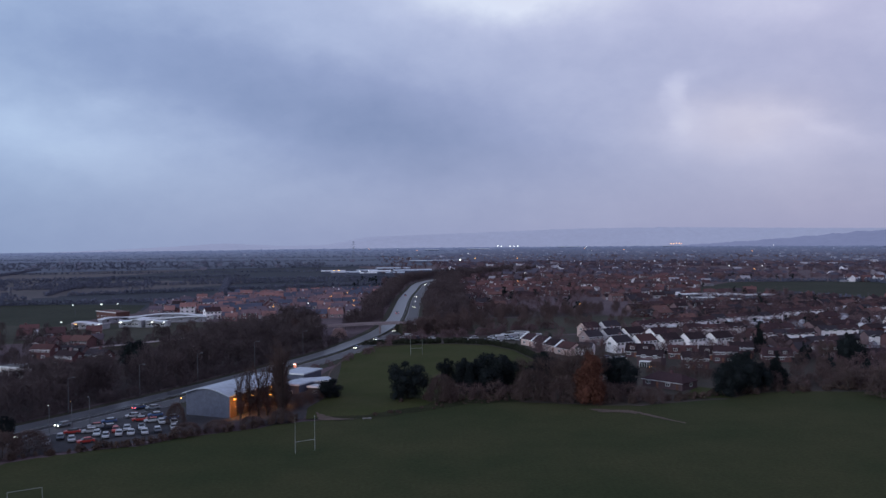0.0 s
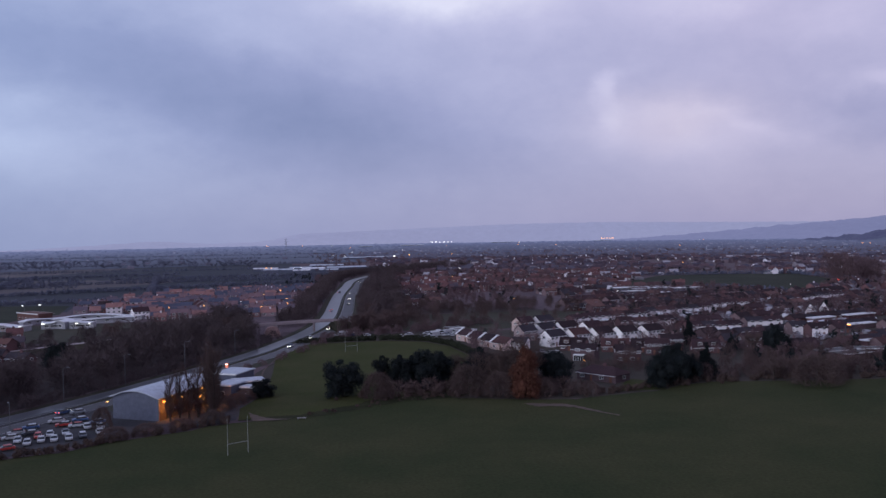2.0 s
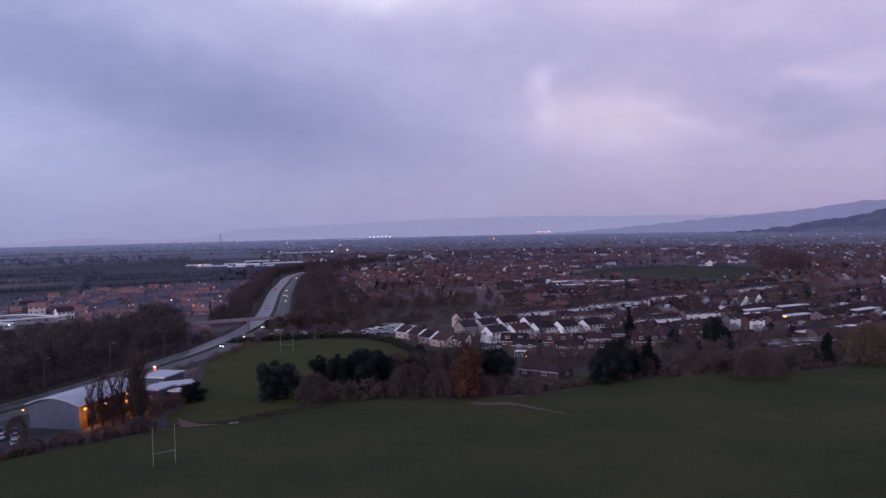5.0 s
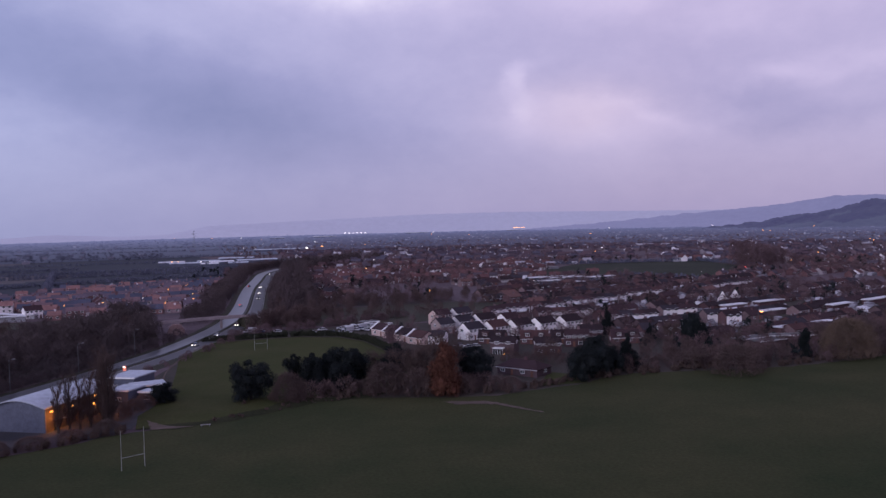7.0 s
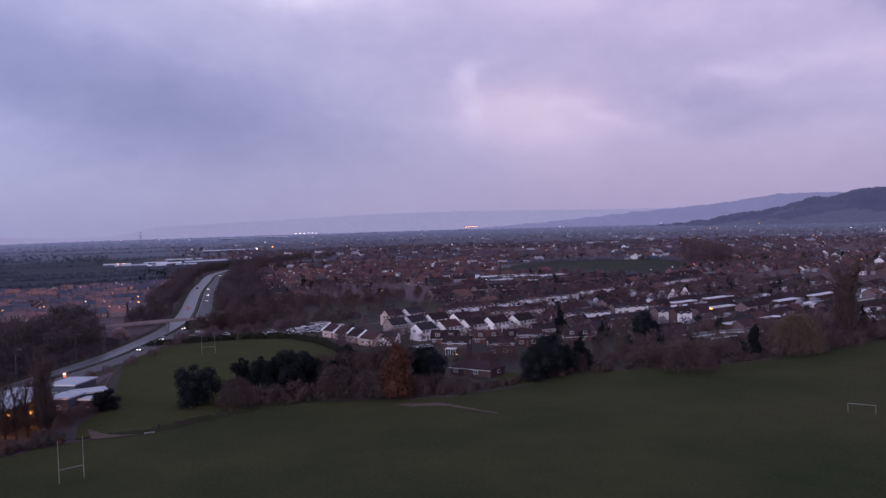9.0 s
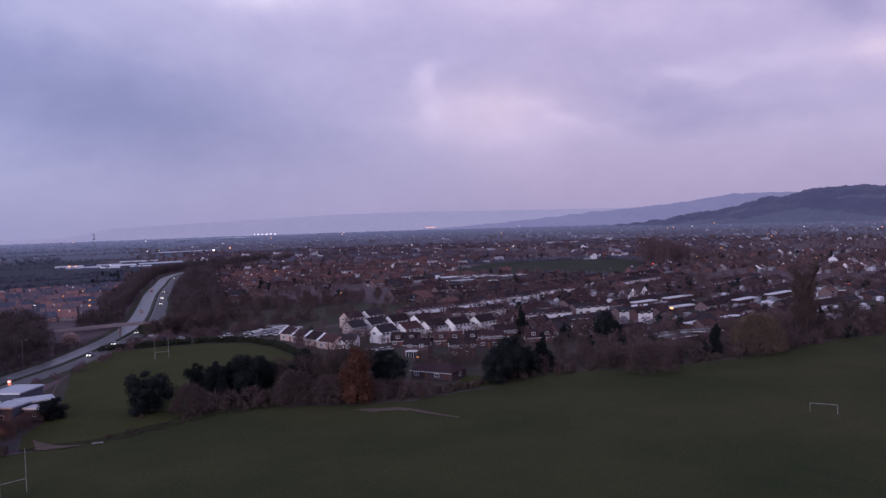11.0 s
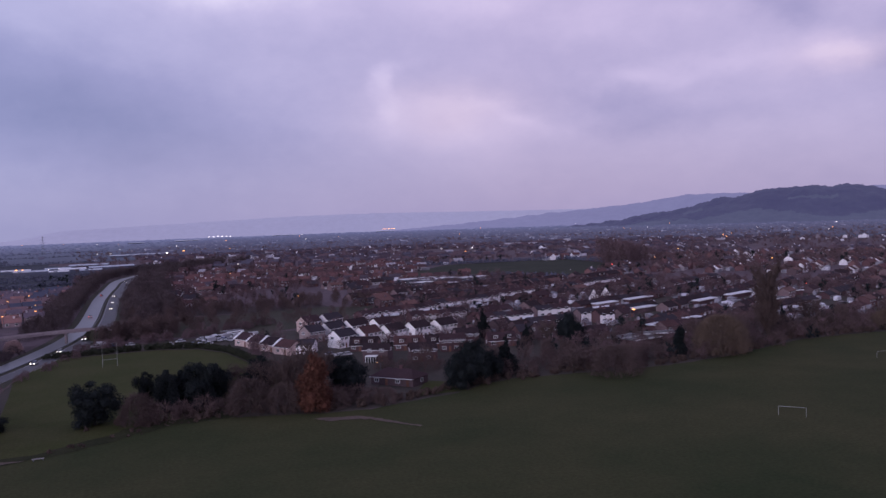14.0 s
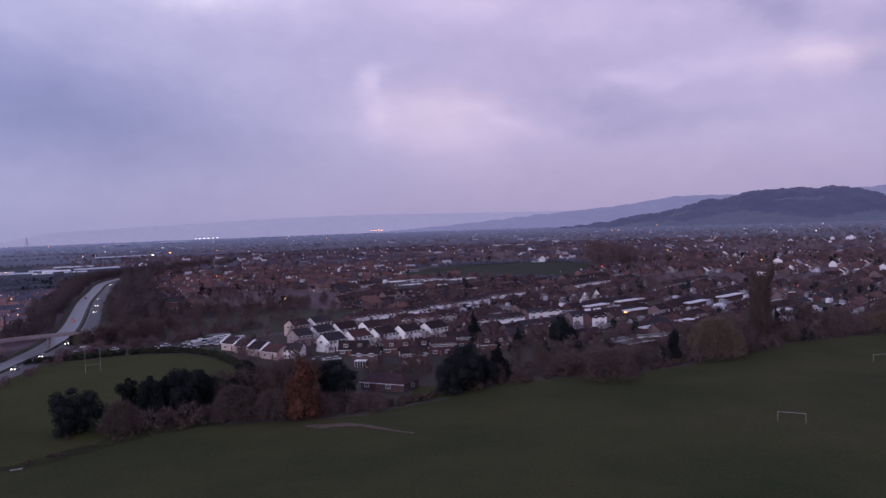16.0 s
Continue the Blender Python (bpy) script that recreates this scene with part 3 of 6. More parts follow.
def trunk_mesh(h, r, sides=7):
    vs, fs = [], []
    lean = rng.normal(0, 0.02, 2)
    steps = 6
    for i in range(steps):
        t = i / (steps - 1)
        rr = r * (1.35 - t if t < 0.2 else 1.15 * (1 - t * 0.93))
        for k in range(sides):
            a = k * math.tau / sides
            vs.append((rr * math.cos(a) + lean[0] * h * t * t, rr * math.sin(a) + lean[1] * h * t * t, h * t))
    for i in range(steps - 1):
        for k in range(sides):
            fs.append((i * sides + k, i * sides + (k + 1) % sides, (i + 1) * sides + (k + 1) % sides, (i + 1) * sides + k))
    return vs, fs


def bare_crown(h, w, n=2600, base=0.16, column=False, droop=False, thick=1.0):
    """Limbs, branches and a haze of fine twigs with an uneven outline."""
    limbs = 34 if not column else 90
    t = rng.uniform(base, 0.8, limbs) if not column else base + 0.78 * rng.uniform(0, 1, limbs) ** 1.35
    a = rng.uniform(0, math.tau, limbs)
    p = np.stack([np.zeros(limbs), np.zeros(limbs), t * h], 1)
    env = np.sqrt(np.clip(1 - ((t - 0.5) / 0.55) ** 2, 0.05, 1)) * w / 2 * rng.uniform(0.6, 1.1, limbs)
    if column:
        d = np.stack([np.cos(a) * 0.22, np.sin(a) * 0.22, np.ones(limbs)], 1)
        ln = h * rng.uniform(0.16, 0.34, limbs)
    else:
        d = np.stack([np.cos(a), np.sin(a), rng.uniform(0.35, 1.1, limbs)], 1)
        ln = env * rng.uniform(0.9, 1.25, limbs)
    d = unit(d)
    out = [slivers(p, d, ln, 0.22 * min(thick, 1.3)), slivers(p, d, ln, 0.18 * min(thick, 1.3))]
    m = n // 6
    i = rng.integers(0, limbs, m)
    s = rng.uniform(0.3, 1.0, (m, 1))
    bp = p[i] + d[i] * ln[i][:, None] * s
    up = 1.4 if column else (0.5 if not droop else 0.2)
    bd = unit(d[i] * 0.6 + rng.normal(0, 0.55, (m, 3)) * (0.45 if column else 1.0) + np.array([0, 0, up]))
    bl = (w * rng.uniform(0.10, 0.30, m)) if not column else w * rng.uniform(0.2, 0.45, m)
    out.append(slivers(bp, bd, bl, 0.09 * min(thick, 2.0)))
    i = rng.integers(0, m, n)
    s = rng.uniform(0.15, 1.0, (n, 1))
    tp = bp[i] + bd[i] * bl[i][:, None] * s
    td = unit(bd[i] + rng.normal(0, 0.8, (n, 3)) * (0.5 if column else 1.0) + np.array([0, 0, 0.5 if not droop else -0.7]))
    out.append(slivers(tp, td, rng.uniform(0.5, 1.6, n) * (0.6 + h / 25), 0.075 * thick))
    v, f = joined(out)
    v[:, 2] = np.maximum(v[:, 2], h * 0.04)
    return v, f


def dome_crown(h, w, n=5200, thick=1.0):
    """A weeping dome of fine twigs that reaches nearly to the ground."""
    a, c = rng.uniform(0, math.tau, n), rng.uniform(0.02, 1, n)
    r = rng.uniform(0.55, 1.0, n) ** 0.6 * (1 + 0.12 * np.sin(a * 3 + 1) + 0.08 * np.sin(a * 7))
    z = c ** 0.8
    rad = np.sqrt(np.clip(1 - z ** 2.2, 0, 1))
    p = np.stack([np.cos(a) * rad * r * w / 2, np.sin(a) * rad * r * w / 2, z * h * (0.8 + 0.2 * r)], 1)
    d = unit(np.stack([np.cos(a) * 0.5, np.sin(a) * 0.5, rng.uniform(-0.6, 0.9, n)], 1) + rng.normal(0, 0.3, (n, 3)))
    v, f = slivers(p, d, rng.uniform(0.8, 2.2, n), 0.10 * thick)
    v[:, 2] = np.clip(v[:, 2], 0.1, None)
    return v, f


def ball(sub=1):
    bm = bmesh.new()
    bmesh.ops.create_icosphere(bm, subdivisions=sub, radius=1)
    v = np.array([x.co[:] for x in bm.verts])
    f = np.array([[q.index for q in fc.verts] for fc in bm.faces])
    bm.free()
    return v, f


BALL = ball(2)
BALL1 = ball(1)


def leafy(h, w, shape="round", n=3000, lobes=16, size=0.55, low=0.06):
    """Evergreen crown: dark lobes inside, and many small sprays of needles round them."""
    cs, rs = [], []
    for k in range(lobes):
        t = (k + rng.uniform(0, 1)) / lobes
        if shape == "cone":
            rad = (1 - t) * 0.5 + 0.04
        elif shape == "cone2":
            rad = 0.5 * min(1.0, 0.75 + t * 1.2) * (1 - max(t - 0.25, 0) / 0.75) ** 0.65 + 0.05
        elif shape == "column":
            rad = 0.5 * math.sqrt(max(1 - ((t - 0.42) / 0.62) ** 2, 0.03))
        else:
            rad = 0.5 * math.sqrt(max(1 - ((t - 0.5) / 0.56) ** 2, 0.06))
        if shape == "tiers":
            rad = 0.5 * (0.80 + 0.2 * t * 2 if t < 0.5 else 1 - ((t - 0.5) / 0.56) ** 2.2) * rng.uniform(0.72, 1.18)
        a = rng.uniform(0, math.tau)
        q = rng.uniform(0.25, 0.62) if shape != "column" else rng.uniform(0.1, 0.4)
        rr = max(rad * w * (rng.uniform(0.42, 0.62) if shape != "tiers" else rng.uniform(0.26, 0.56)), 0.35)
        q = rng.uniform(0.3, 0.78) if shape == "tiers" else q
        cs.append((math.cos(a) * rad * w * q * 1.25, math.sin(a) * rad * w * q * 1.25, min(max(h * (low + (1 - low) * t), rr * 0.8), h - rr * 0.4)))
        rs.append(rr)
    cs, rs = np.array(cs), np.array(rs)
    out = []
    for c, r in zip(cs, rs):
        v, f = BALL1
        out.append((v * r * 0.58 * rng.uniform(0.88, 1.12, (len(v), 1)) + c, f))
    i = rng.choice(lobes, n, p=rs ** 2 / (rs ** 2).sum())
    d = unit(rng.normal(size=(n, 3)) + np.array([0, 0, 0.25]))
    p = cs[i] + d * rs[i][:, None] * rng.uniform(0.5, 1.08, (n, 1))
    v, f = slivers(p, unit(d + rng.normal(0, 0.7, (n, 3))), size * rng.uniform(0.6, 1.5, n), size * rng.uniform(0.5, 0.9, n))
    out.append((v, f))
    v, f = joined(out)
    v[:, 2] = np.clip(v[:, 2], 0.05, None)
    return v, f


TREES = {}


def tree(kind, x, y, h, w, name, label, turn=None, group=""):
    """One tree as a thing with trunk and crown; the crown mesh is made once a kind and scaled."""
    if kind not in TREES:
        spec = {"bare": lambda: (bare_crown(12, 10), M_TWIG, 0.26), "spread": lambda: (bare_crown(12, 16, 3600), M_TWIG, 0.3),
                "tall_poplar": lambda: (bare_crown(24, 6, 8000, 0.03, True, thick=1.0), M_TWIG, 0.35), "poplar": lambda: (bare_crown(24, 5, 3600, 0.03, True, thick=0.6), M_TWIG, 0.3), "bush": lambda: (dome_crown(9, 11, 3600), M_TWIG, 0.2),
                "willow": lambda: (dome_crown(15, 20, 13000, 1.5), M_WILLOW, 0.4), "rust": lambda: (leafy(16, 12, "cone2", 9000, 30, 0.55), M_RUST, 0.4),
                "pine": lambda: (leafy(12, 12, "tiers", 15000, 30, 0.36), M_PINE, 0.35), "pine2": lambda: (leafy(12, 10, "tiers", 12000, 24, 0.35, 0.10), M_PINE, 0.35),
                "fir": lambda: (leafy(11, 7, "cone", 8000, 30, 0.36), M_PINE, 0.25), "cypress": lambda: (leafy(11, 4.5, "column", 4000, 14, 0.42), M_PINE, 0.22),
                "blossom": lambda: (dome_crown(7, 10, 5200, 1.6), M_BLOSSOM, 0.2), "cedar": lambda: (leafy(13, 14, "tiers", 16000, 34, 0.36, 0.08), M_PINE, 0.4), "ochre": lambda: (dome_crown(9, 14, 4200, 1.2), M_WILLOW, 0.3), "shrub": lambda: (leafy(3, 5, "round", 700, 8, 0.4), M_SHRUB, 0.1)}[kind]()
        (v, f), mt, r = spec
        size = v[:, 2].max(), np.percentile(np.hypot(v[:, 0], v[:, 1]), 97) * 2
        v = v / np.array([size[1], size[1], size[0]])
        tv, tf = trunk_mesh(1.0, 1.0)
        hh = size[0]
        tv = [(a * r / size[1], b * r / size[1], c * (0.82 if kind in ("bare", "spread", "poplar", "tall_poplar") else 0.5)) for a, b, c in tv]
        TREES[kind] = raw(kind + "_crown", v, f, mt), raw(kind + "_trunk", tv, tf, M_BARK, smooth=True)
    crown, trunk = TREES[kind]
    root = tagged(new(name), label, "tree", group)
    a = rng.uniform(0, 360) if turn is None else turn
    root.matrix_basis = pose(x, y, 0.1, 0, 0, a) @ Matrix.Diagonal((w, w, h, 1))
    part("trunk", trunk, None, root)
    part("crown", crown, None, root)
    return root


def scatter(name, protos, places, mat, label, category):
    """Uncountable growth as one mesh: places are x, y, scale across, scale up."""
    vs, fs, n = [], [], 0
    for x, y, s, sz in places:
        v, f = protos[rng.integers(len(protos))]
        a = rng.uniform(0, math.tau)
        c, sn = math.cos(a), math.sin(a)
        q = np.stack([(v[:, 0] * c - v[:, 1] * sn) * s + x, (v[:, 0] * sn + v[:, 1] * c) * s + y, v[:, 2] * sz + float(drop(x, y))], 1)
        vs.append(q), fs.append(f + n)
        n += len(v)
    me = raw(name, np.concatenate(vs), np.concatenate(fs), mat)
    return tagged(new(name, me), label, category, kind="stuff")


# the tree belt between the pitches and along the gardens
PINE = "dark green pine tree with a dense ragged crown"
for x, y, h, w, k in ((-13, 276, 12, 13.5, "pine"), (0, 297, 10, 7, "pine2"), (6, 297, 10, 7, "pine2"), (6, 283, 12, 11, "pine2"), (14, 284, 13.5, 13.5, "pine"), (10, 288, 11, 10, "pine2"), (19, 288, 12, 10, "pine2"), (57, 282, 12, 14, "pine"), (33, 296, 12, 12, "pine2")):
    tree(k, x, y, h, w, "pine_tree", PINE, group="pines by the pitch")
for x, y, h, w in ((-2, 271, 9.5, 11), (27, 271, 11, 14), (36, 268, 9, 11), (50, 266, 6, 8), (64, 266, 5, 8), (140, 270, 11, 16), (148, 276, 7, 11)):
    tree("bush", x, y, h, w, "bare_thicket", "brown leafless thicket at the field edge", group="thickets")
tree("rust", 43.5, 265, 16.5, 10, "rust_conifer", "tall rust-brown conifer with dead needles")
for x, y, h, w in ((44, 276, 21, 11), (40, 274, 19, 10), (48, 279, 19, 10), (38, 280, 16, 11), (34, 292, 13, 12), (22, 292, 12, 11), (50, 300, 12, 10), (29, 305, 10, 10), (131, 281, 9, 10), (155, 285, 9, 12), (213, 304, 14, 14),
                   (236, 318, 13, 12), (262, 322, 15, 12), (270, 312, 12, 9), (150, 340, 11, 9), (255, 306, 11, 10), (205, 318, 10, 11)):
    tree("bare" if w < 12 else "spread", x, y, h, w, "bare_tree", "leafless tree with fine brown twigs", group="bare trees")
for x, y, h, w in ((90, 275.5, 11, 12), (96.5, 280, 14, 13), (103, 283, 9.5, 9), (156, 334, 13, 9), (159, 331, 9, 7)):
    tree("cedar", x, y, h, w, "cedar_tree", "broad dark evergreen at the field edge", group="evergreens")
for x, y, h, w in ((110.5, 289, 12.5, 9), (134, 368, 13, 7), (142, 342, 8.5, 5), (240, 312, 13, 5)):
    tree("fir", x, y, h, w, "fir_tree", "dark conical evergreen between gardens", group="evergreens")
tree("cypress", 176, 287, 11.5, 5, "cypress_tree", "slim dark cypress at the field edge")
tree("willow", 192, 287, 15, 20, "weeping_willow", "broad brown leafless weeping willow")
tree("tall_poplar", 222, 299, 33, 11, "poplar_tree", "very tall slim leafless poplar", group="poplars")
tree("ochre", 284, 303, 9, 14, "beech_tree", "low ochre-brown tree at the field edge")
for x, y, h, w in ((-60, 247.6, 15, 3.6), (-57.6, 249, 17, 3.6), (-55.4, 250.5, 16, 3.6), (-53.2, 252, 17, 3.6), (-49.6, 253, 24, 6.5), (-48.2, 250, 22, 6), (-50.6, 256, 20, 5.5)):
    tree("poplar", x, y, h, w, "poplar_tree", "slim leafless poplar in front of the sports hall", group="poplars")
tree("pine", -38.2, 279, 6, 8, "holly_bush", "round dark evergreen bush beside the pavilion")
tree("pine2", -113, 218, 8, 6, "holly_bush", "dark evergreen bush at the car park corner")
tree("cedar", -123, 341, 12, 13, "cedar_tree", "broad dark evergreen in the wood")
tree("blossom", -54, 437, 6.0, 8, "pale_bush", "pale pinkish bush below the bridge")
for x, y, h, w in ((-76.5, 241, 7, 6), (-70, 229, 3.5, 9), (-63, 234, 3, 9), (-55, 239, 3, 8), (-47.5, 244, 4, 8), (-108, 207, 7, 10), (-52, 258, 4.5, 7), (-48, 262, 5, 8), (-45, 269, 4, 7), (-43, 276, 4, 7)):
    tree("bush", x, y, h, w, "bare_thicket", "brown leafless thicket beside the sports hall", group="thickets")
tree("bush", -104, 212, 6, 10, "bare_thicket", "brown leafless thicket at the car park", group="thickets")

# hedges, thickets and woods
HEDGE = [leafy(2.2, 3.2, "round", 240, 5, 0.4) for _ in range(3)]
SHRUB = [leafy(2.6, 4.2, "round", 220, 5, 0.5) for _ in range(3)]
THICK = [dome_crown(5, 6, 420, 1.5) for _ in range(3)]
WOOD = [joined([bare_crown(12, 9, 420, thick=1.5), dome_crown(11.5, 8.5, 620, 1.5)]) for _ in range(4)]
M_TWIGB = material("thicket_twigs", (0.080, 0.053, 0.052), (0.114, 0.074, 0.070), 0.08, 0.95, vary=0.25, island=True)
# far twigs made paler and bluer: haze put into the base colour
M_HAZEWOOD = material("haze_blue_copse", (0.086, 0.092, 0.132), (0.120, 0.122, 0.166), 0.01, 0.95, vary=0.2, island=True)
FARTREE = [bare_crown(11, 10, 90, thick=5.0) for _ in range(3)] + [leafy(9, 8, "round", 40, 4, 1.6) for _ in range(2)]

FARHEDGE = [leafy(4, 6, "round", 26, 4, 1.0) for _ in range(3)]


def row(line, step, spread, smin, smax):
    out = []
    for (ax, ay), (bx, by) in zip(line, line[1:]):
        n = max(1, int(math.hypot(bx - ax, by - ay) / step))
        for k in range(n):
            t = (k + rng.uniform()) / n
            s = rng.uniform(smin, smax)
            out.append((ax + (bx - ax) * t + rng.normal(0, spread), ay + (by - ay) * t + rng.normal(0, spread), s, s * rng.uniform(0.85, 1.15)))
    return out


BUNGALOW_GARDEN = [(60, 268), (96, 273), (100, 302), (60, 316)]


def fill(poly, n, smin, smax, avoid=()):
    xs, ys = [p[0] for p in poly], [p[1] for p in poly]
    out = []
    while len(out) < n:
        x, y = rng.uniform(min(xs), max(xs)), rng.uniform(min(ys), max(ys))
        if inside(x, y, poly) and not any(inside(x, y, a) for a in avoid):
            s = rng.uniform(smin, smax)
            out.append((x, y, s, s * rng.uniform(0.8, 1.2)))
    return out


scatter("pitch_hedge", HEDGE, row([(-38, 409), (3, 413), (22, 405), (32, 386), (42, 335), (44, 318)], 0.9, 0.35, 0.75, 1.1), M_HEDGE, "dark clipped hedge round the upper pitch", "hedge")
scatter("car_park_hedge", SHRUB, row([(-112, 200), (-100, 207), (-90, 213), (-78, 218), (-69, 227), (-54, 236), (-42, 245)], 1.4, 0.7, 0.35, 0.75), M_SHRUB, "low brown hedge along the field edge", "hedge")
scatter("bank_shrubs", SHRUB, row([(-24, 248), (-10, 258), (6, 268), (20, 273)], 2.2, 1.8, 0.14, 0.4), M_SHRUB, "low brown shrubs on the pitch bank", "shrubs")
scatter("garden_hedge", SHRUB, row([(-10, 272), (22, 272), (58, 265), (76, 270), (98, 281), (128, 283), (148, 281), (169, 281), (196, 288), (232, 302), (262, 304), (300, 302), (400, 306)], 1.3, 2.0, 0.3, 0.8), M_SHRUB, "straggling brown hedge behind the gardens", "hedge")
scatter("garden_thicket", THICK, row([(-4, 276), (30, 276), (56, 272)], 3.2, 4.0, 0.5, 1.2) + row([(98, 290), (128, 290), (160, 288), (205, 296), (240, 308), (300, 308), (400, 315)], 3.2, 4.0, 0.5, 1.2), M_TWIGB, "leafless thicket behind the gardens", "shrubs")
scatter("garden_belt_trees", WOOD, fill([(62, 290), (100, 292), (150, 292), (215, 306), (300, 312), (420, 320), (420, 340), (220, 330), (120, 310), (60, 318)], 70, 0.35, 0.75, (BUNGALOW_GARDEN,)), M_TWIGB, "leafless trees in the gardens along the field", "trees")
scatter("belt_thicket", THICK, fill([(-4, 270), (22, 272), (60, 266), (98, 284), (150, 284), (215, 300), (300, 306), (300, 318), (120, 312), (62, 330), (45, 335), (20, 300)], 150, 0.4, 0.9, (BUNGALOW_GARDEN,)), M_TWIGB, "brown thicket between field and gardens", "shrubs")
scatter("west_wood_edge", THICK, row(along(ROAD[6:44], -5), 2.2, 1.5, 0.4, 0.8), M_DARKWOOD, "leafless undergrowth along the road", "shrubs")
THICKET_LAND = [(-103, 425), (-112, 370), (-118, 322), (-140, 300), (-170, 285), (-190, 300), (-200, 380), (-160, 430)]
WOODLAND = [(-330, 70), (-192, 132), (-157, 192), (-129, 238), (-103, 288), (-70, 364), (-61, 402), (-60, 425), (-76, 505), (-100, 470), (-106, 425), (-112, 370), (-118, 322), (-140, 300), (-170, 285), (-270, 240), (-360, 120)]
scatter("west_garden_trees", WOOD, fill([(-330, 330), (-176, 340), (-130, 440), (-190, 470), (-330, 480)], 150, 0.35, 0.7), M_DARKWOOD, "leafless garden trees beyond the wood", "trees")
scatter("west_scrub", THICK, fill(THICKET_LAND, 90, 0.4, 1.0), M_DARKWOOD, "low scrub and gardens behind the wood", "shrubs")
scatter("west_wood", WOOD, fill(WOODLAND, 680, 0.7, 1.1), M_DARKWOOD, "dense leafless wood beside the dual carriageway", "woodland")
scatter("copse", WOOD, fill(COPSE, 120, 0.35, 0.6) + fill(LOT, 40, 0.35, 0.6) + fill([(92, 545), (140, 535), (150, 565), (110, 590)], 22, 0.35, 0.6) + fill([(-10, 464), (40, 452), (62, 505), (-4, 528)], 34, 0.4, 0.65) + fill([(-20, 446), (0, 440), (14, 450), (10, 474), (-16, 470)], 44, 0.5, 0.75) + fill([(-130, 425), (-72, 446), (-74, 470), (-140, 450)], 20, 0.5, 0.8), M_TWIGB, "dark leafless copse behind white houses", "woodland")
bank = row(along(ROAD[50:110], -9), 3.0, 2.5, 0.5, 0.85) + row(along(ROAD[50:110], -15), 4.0, 3, 0.5, 0.8) + row(along(ROAD[52:110], 29), 4.5, 4, 0.6, 0.9) + row(along(ROAD[52:100], 42), 5, 5, 0.6, 1.0)
scatter("road_bank_trees", WOOD, bank, M_BANKWOOD, "leafless trees on the road banks", "woodland")
scatter("verge_shrubs", THICK, row(along(ROAD[28:50], 22), 5, 2, 0.3, 0.6) + row([(-30, 425), (20, 440), (60, 470)], 2.5, 3, 0.5, 0.9), M_TWIGW, "brown shrubs on the road verge", "shrubs")
scatter("green_field_wood", WOOD, fill([(396, 706), (436, 716), (440, 770), (408, 780)], 24, 1.0, 1.9), M_TWIGW, "tall leafless trees beside the green field", "woodland")


# ---- houses ----
HOUSES = {}


def window_meshes(w, h):
    """Frame (white, proud of the wall) and pane; they face -y."""
    key = "window", w, h
    if key not in HOUSES:
        bm = bmesh.new()
        for x0, x1, z0, z1 in ((-w / 2, w / 2, 0, 0.12), (-w / 2, w / 2, h - 0.12, h), (-w / 2, -w / 2 + 0.12, 0.12, h - 0.12), (w / 2 - 0.12, w / 2, 0.12, h - 0.12), (-0.05, 0.05, 0.12, h - 0.12)):
            slab(bm, x0, x1, -0.08, 0.02, z0, z1)
        fr = bpy.data.meshes.new("window_frame")
        bm.to_mesh(fr)
        bm.free()
        fr.materials.append(M_FRAME)
        pn = bpy.data.meshes.new("pane")
        bm = box(-w / 2 + 0.1, w / 2 - 0.1, -0.03, 0.0, 0.1, h - 0.1)
        bm.to_mesh(pn)
        bm.free()
        pn.materials.append(M_PANE)
        HOUSES[key] = fr, pn
    return HOUSES[key]


def whole_window():
    """Frame and pane in one mesh, for houses farther off."""
    if "whole" not in HOUSES:
        bm = box(-0.85, 0.85, -0.08, 0.02, 0, 1.2)
        n = len(bm.faces)
        for x0, x1 in ((-0.75, -0.05), (0.05, 0.75)):
            slab(bm, x0, x1, -0.1, 0.0, 0.12, 1.08)
        me = bpy.data.meshes.new("window")
        bm.to_mesh(me)
        bm.free()
        me.materials.append(M_FRAME), me.materials.append(M_PANE)
        for f in me.polygons[n:]:
            f.material_index = 1
        HOUSES["whole"] = me
    return HOUSES["whole"]


def gable_wall(l, d, eave, ridge):
    bm = bmesh.new()
    ends = []
    for x in (-l / 2, l / 2):
        ends.append([bm.verts.new((x, y, z)) for y, z in ((-d / 2, 0), (d / 2, 0), (d / 2, eave), (0, ridge), (-d / 2, eave))])
    a, b = ends
    for k in range(5):
        bm.faces.new((a[k], a[(k + 1) % 5], b[(k + 1) % 5], b[k]))
    bm.faces.new(a[::-1]), bm.faces.new(b)
    return bm


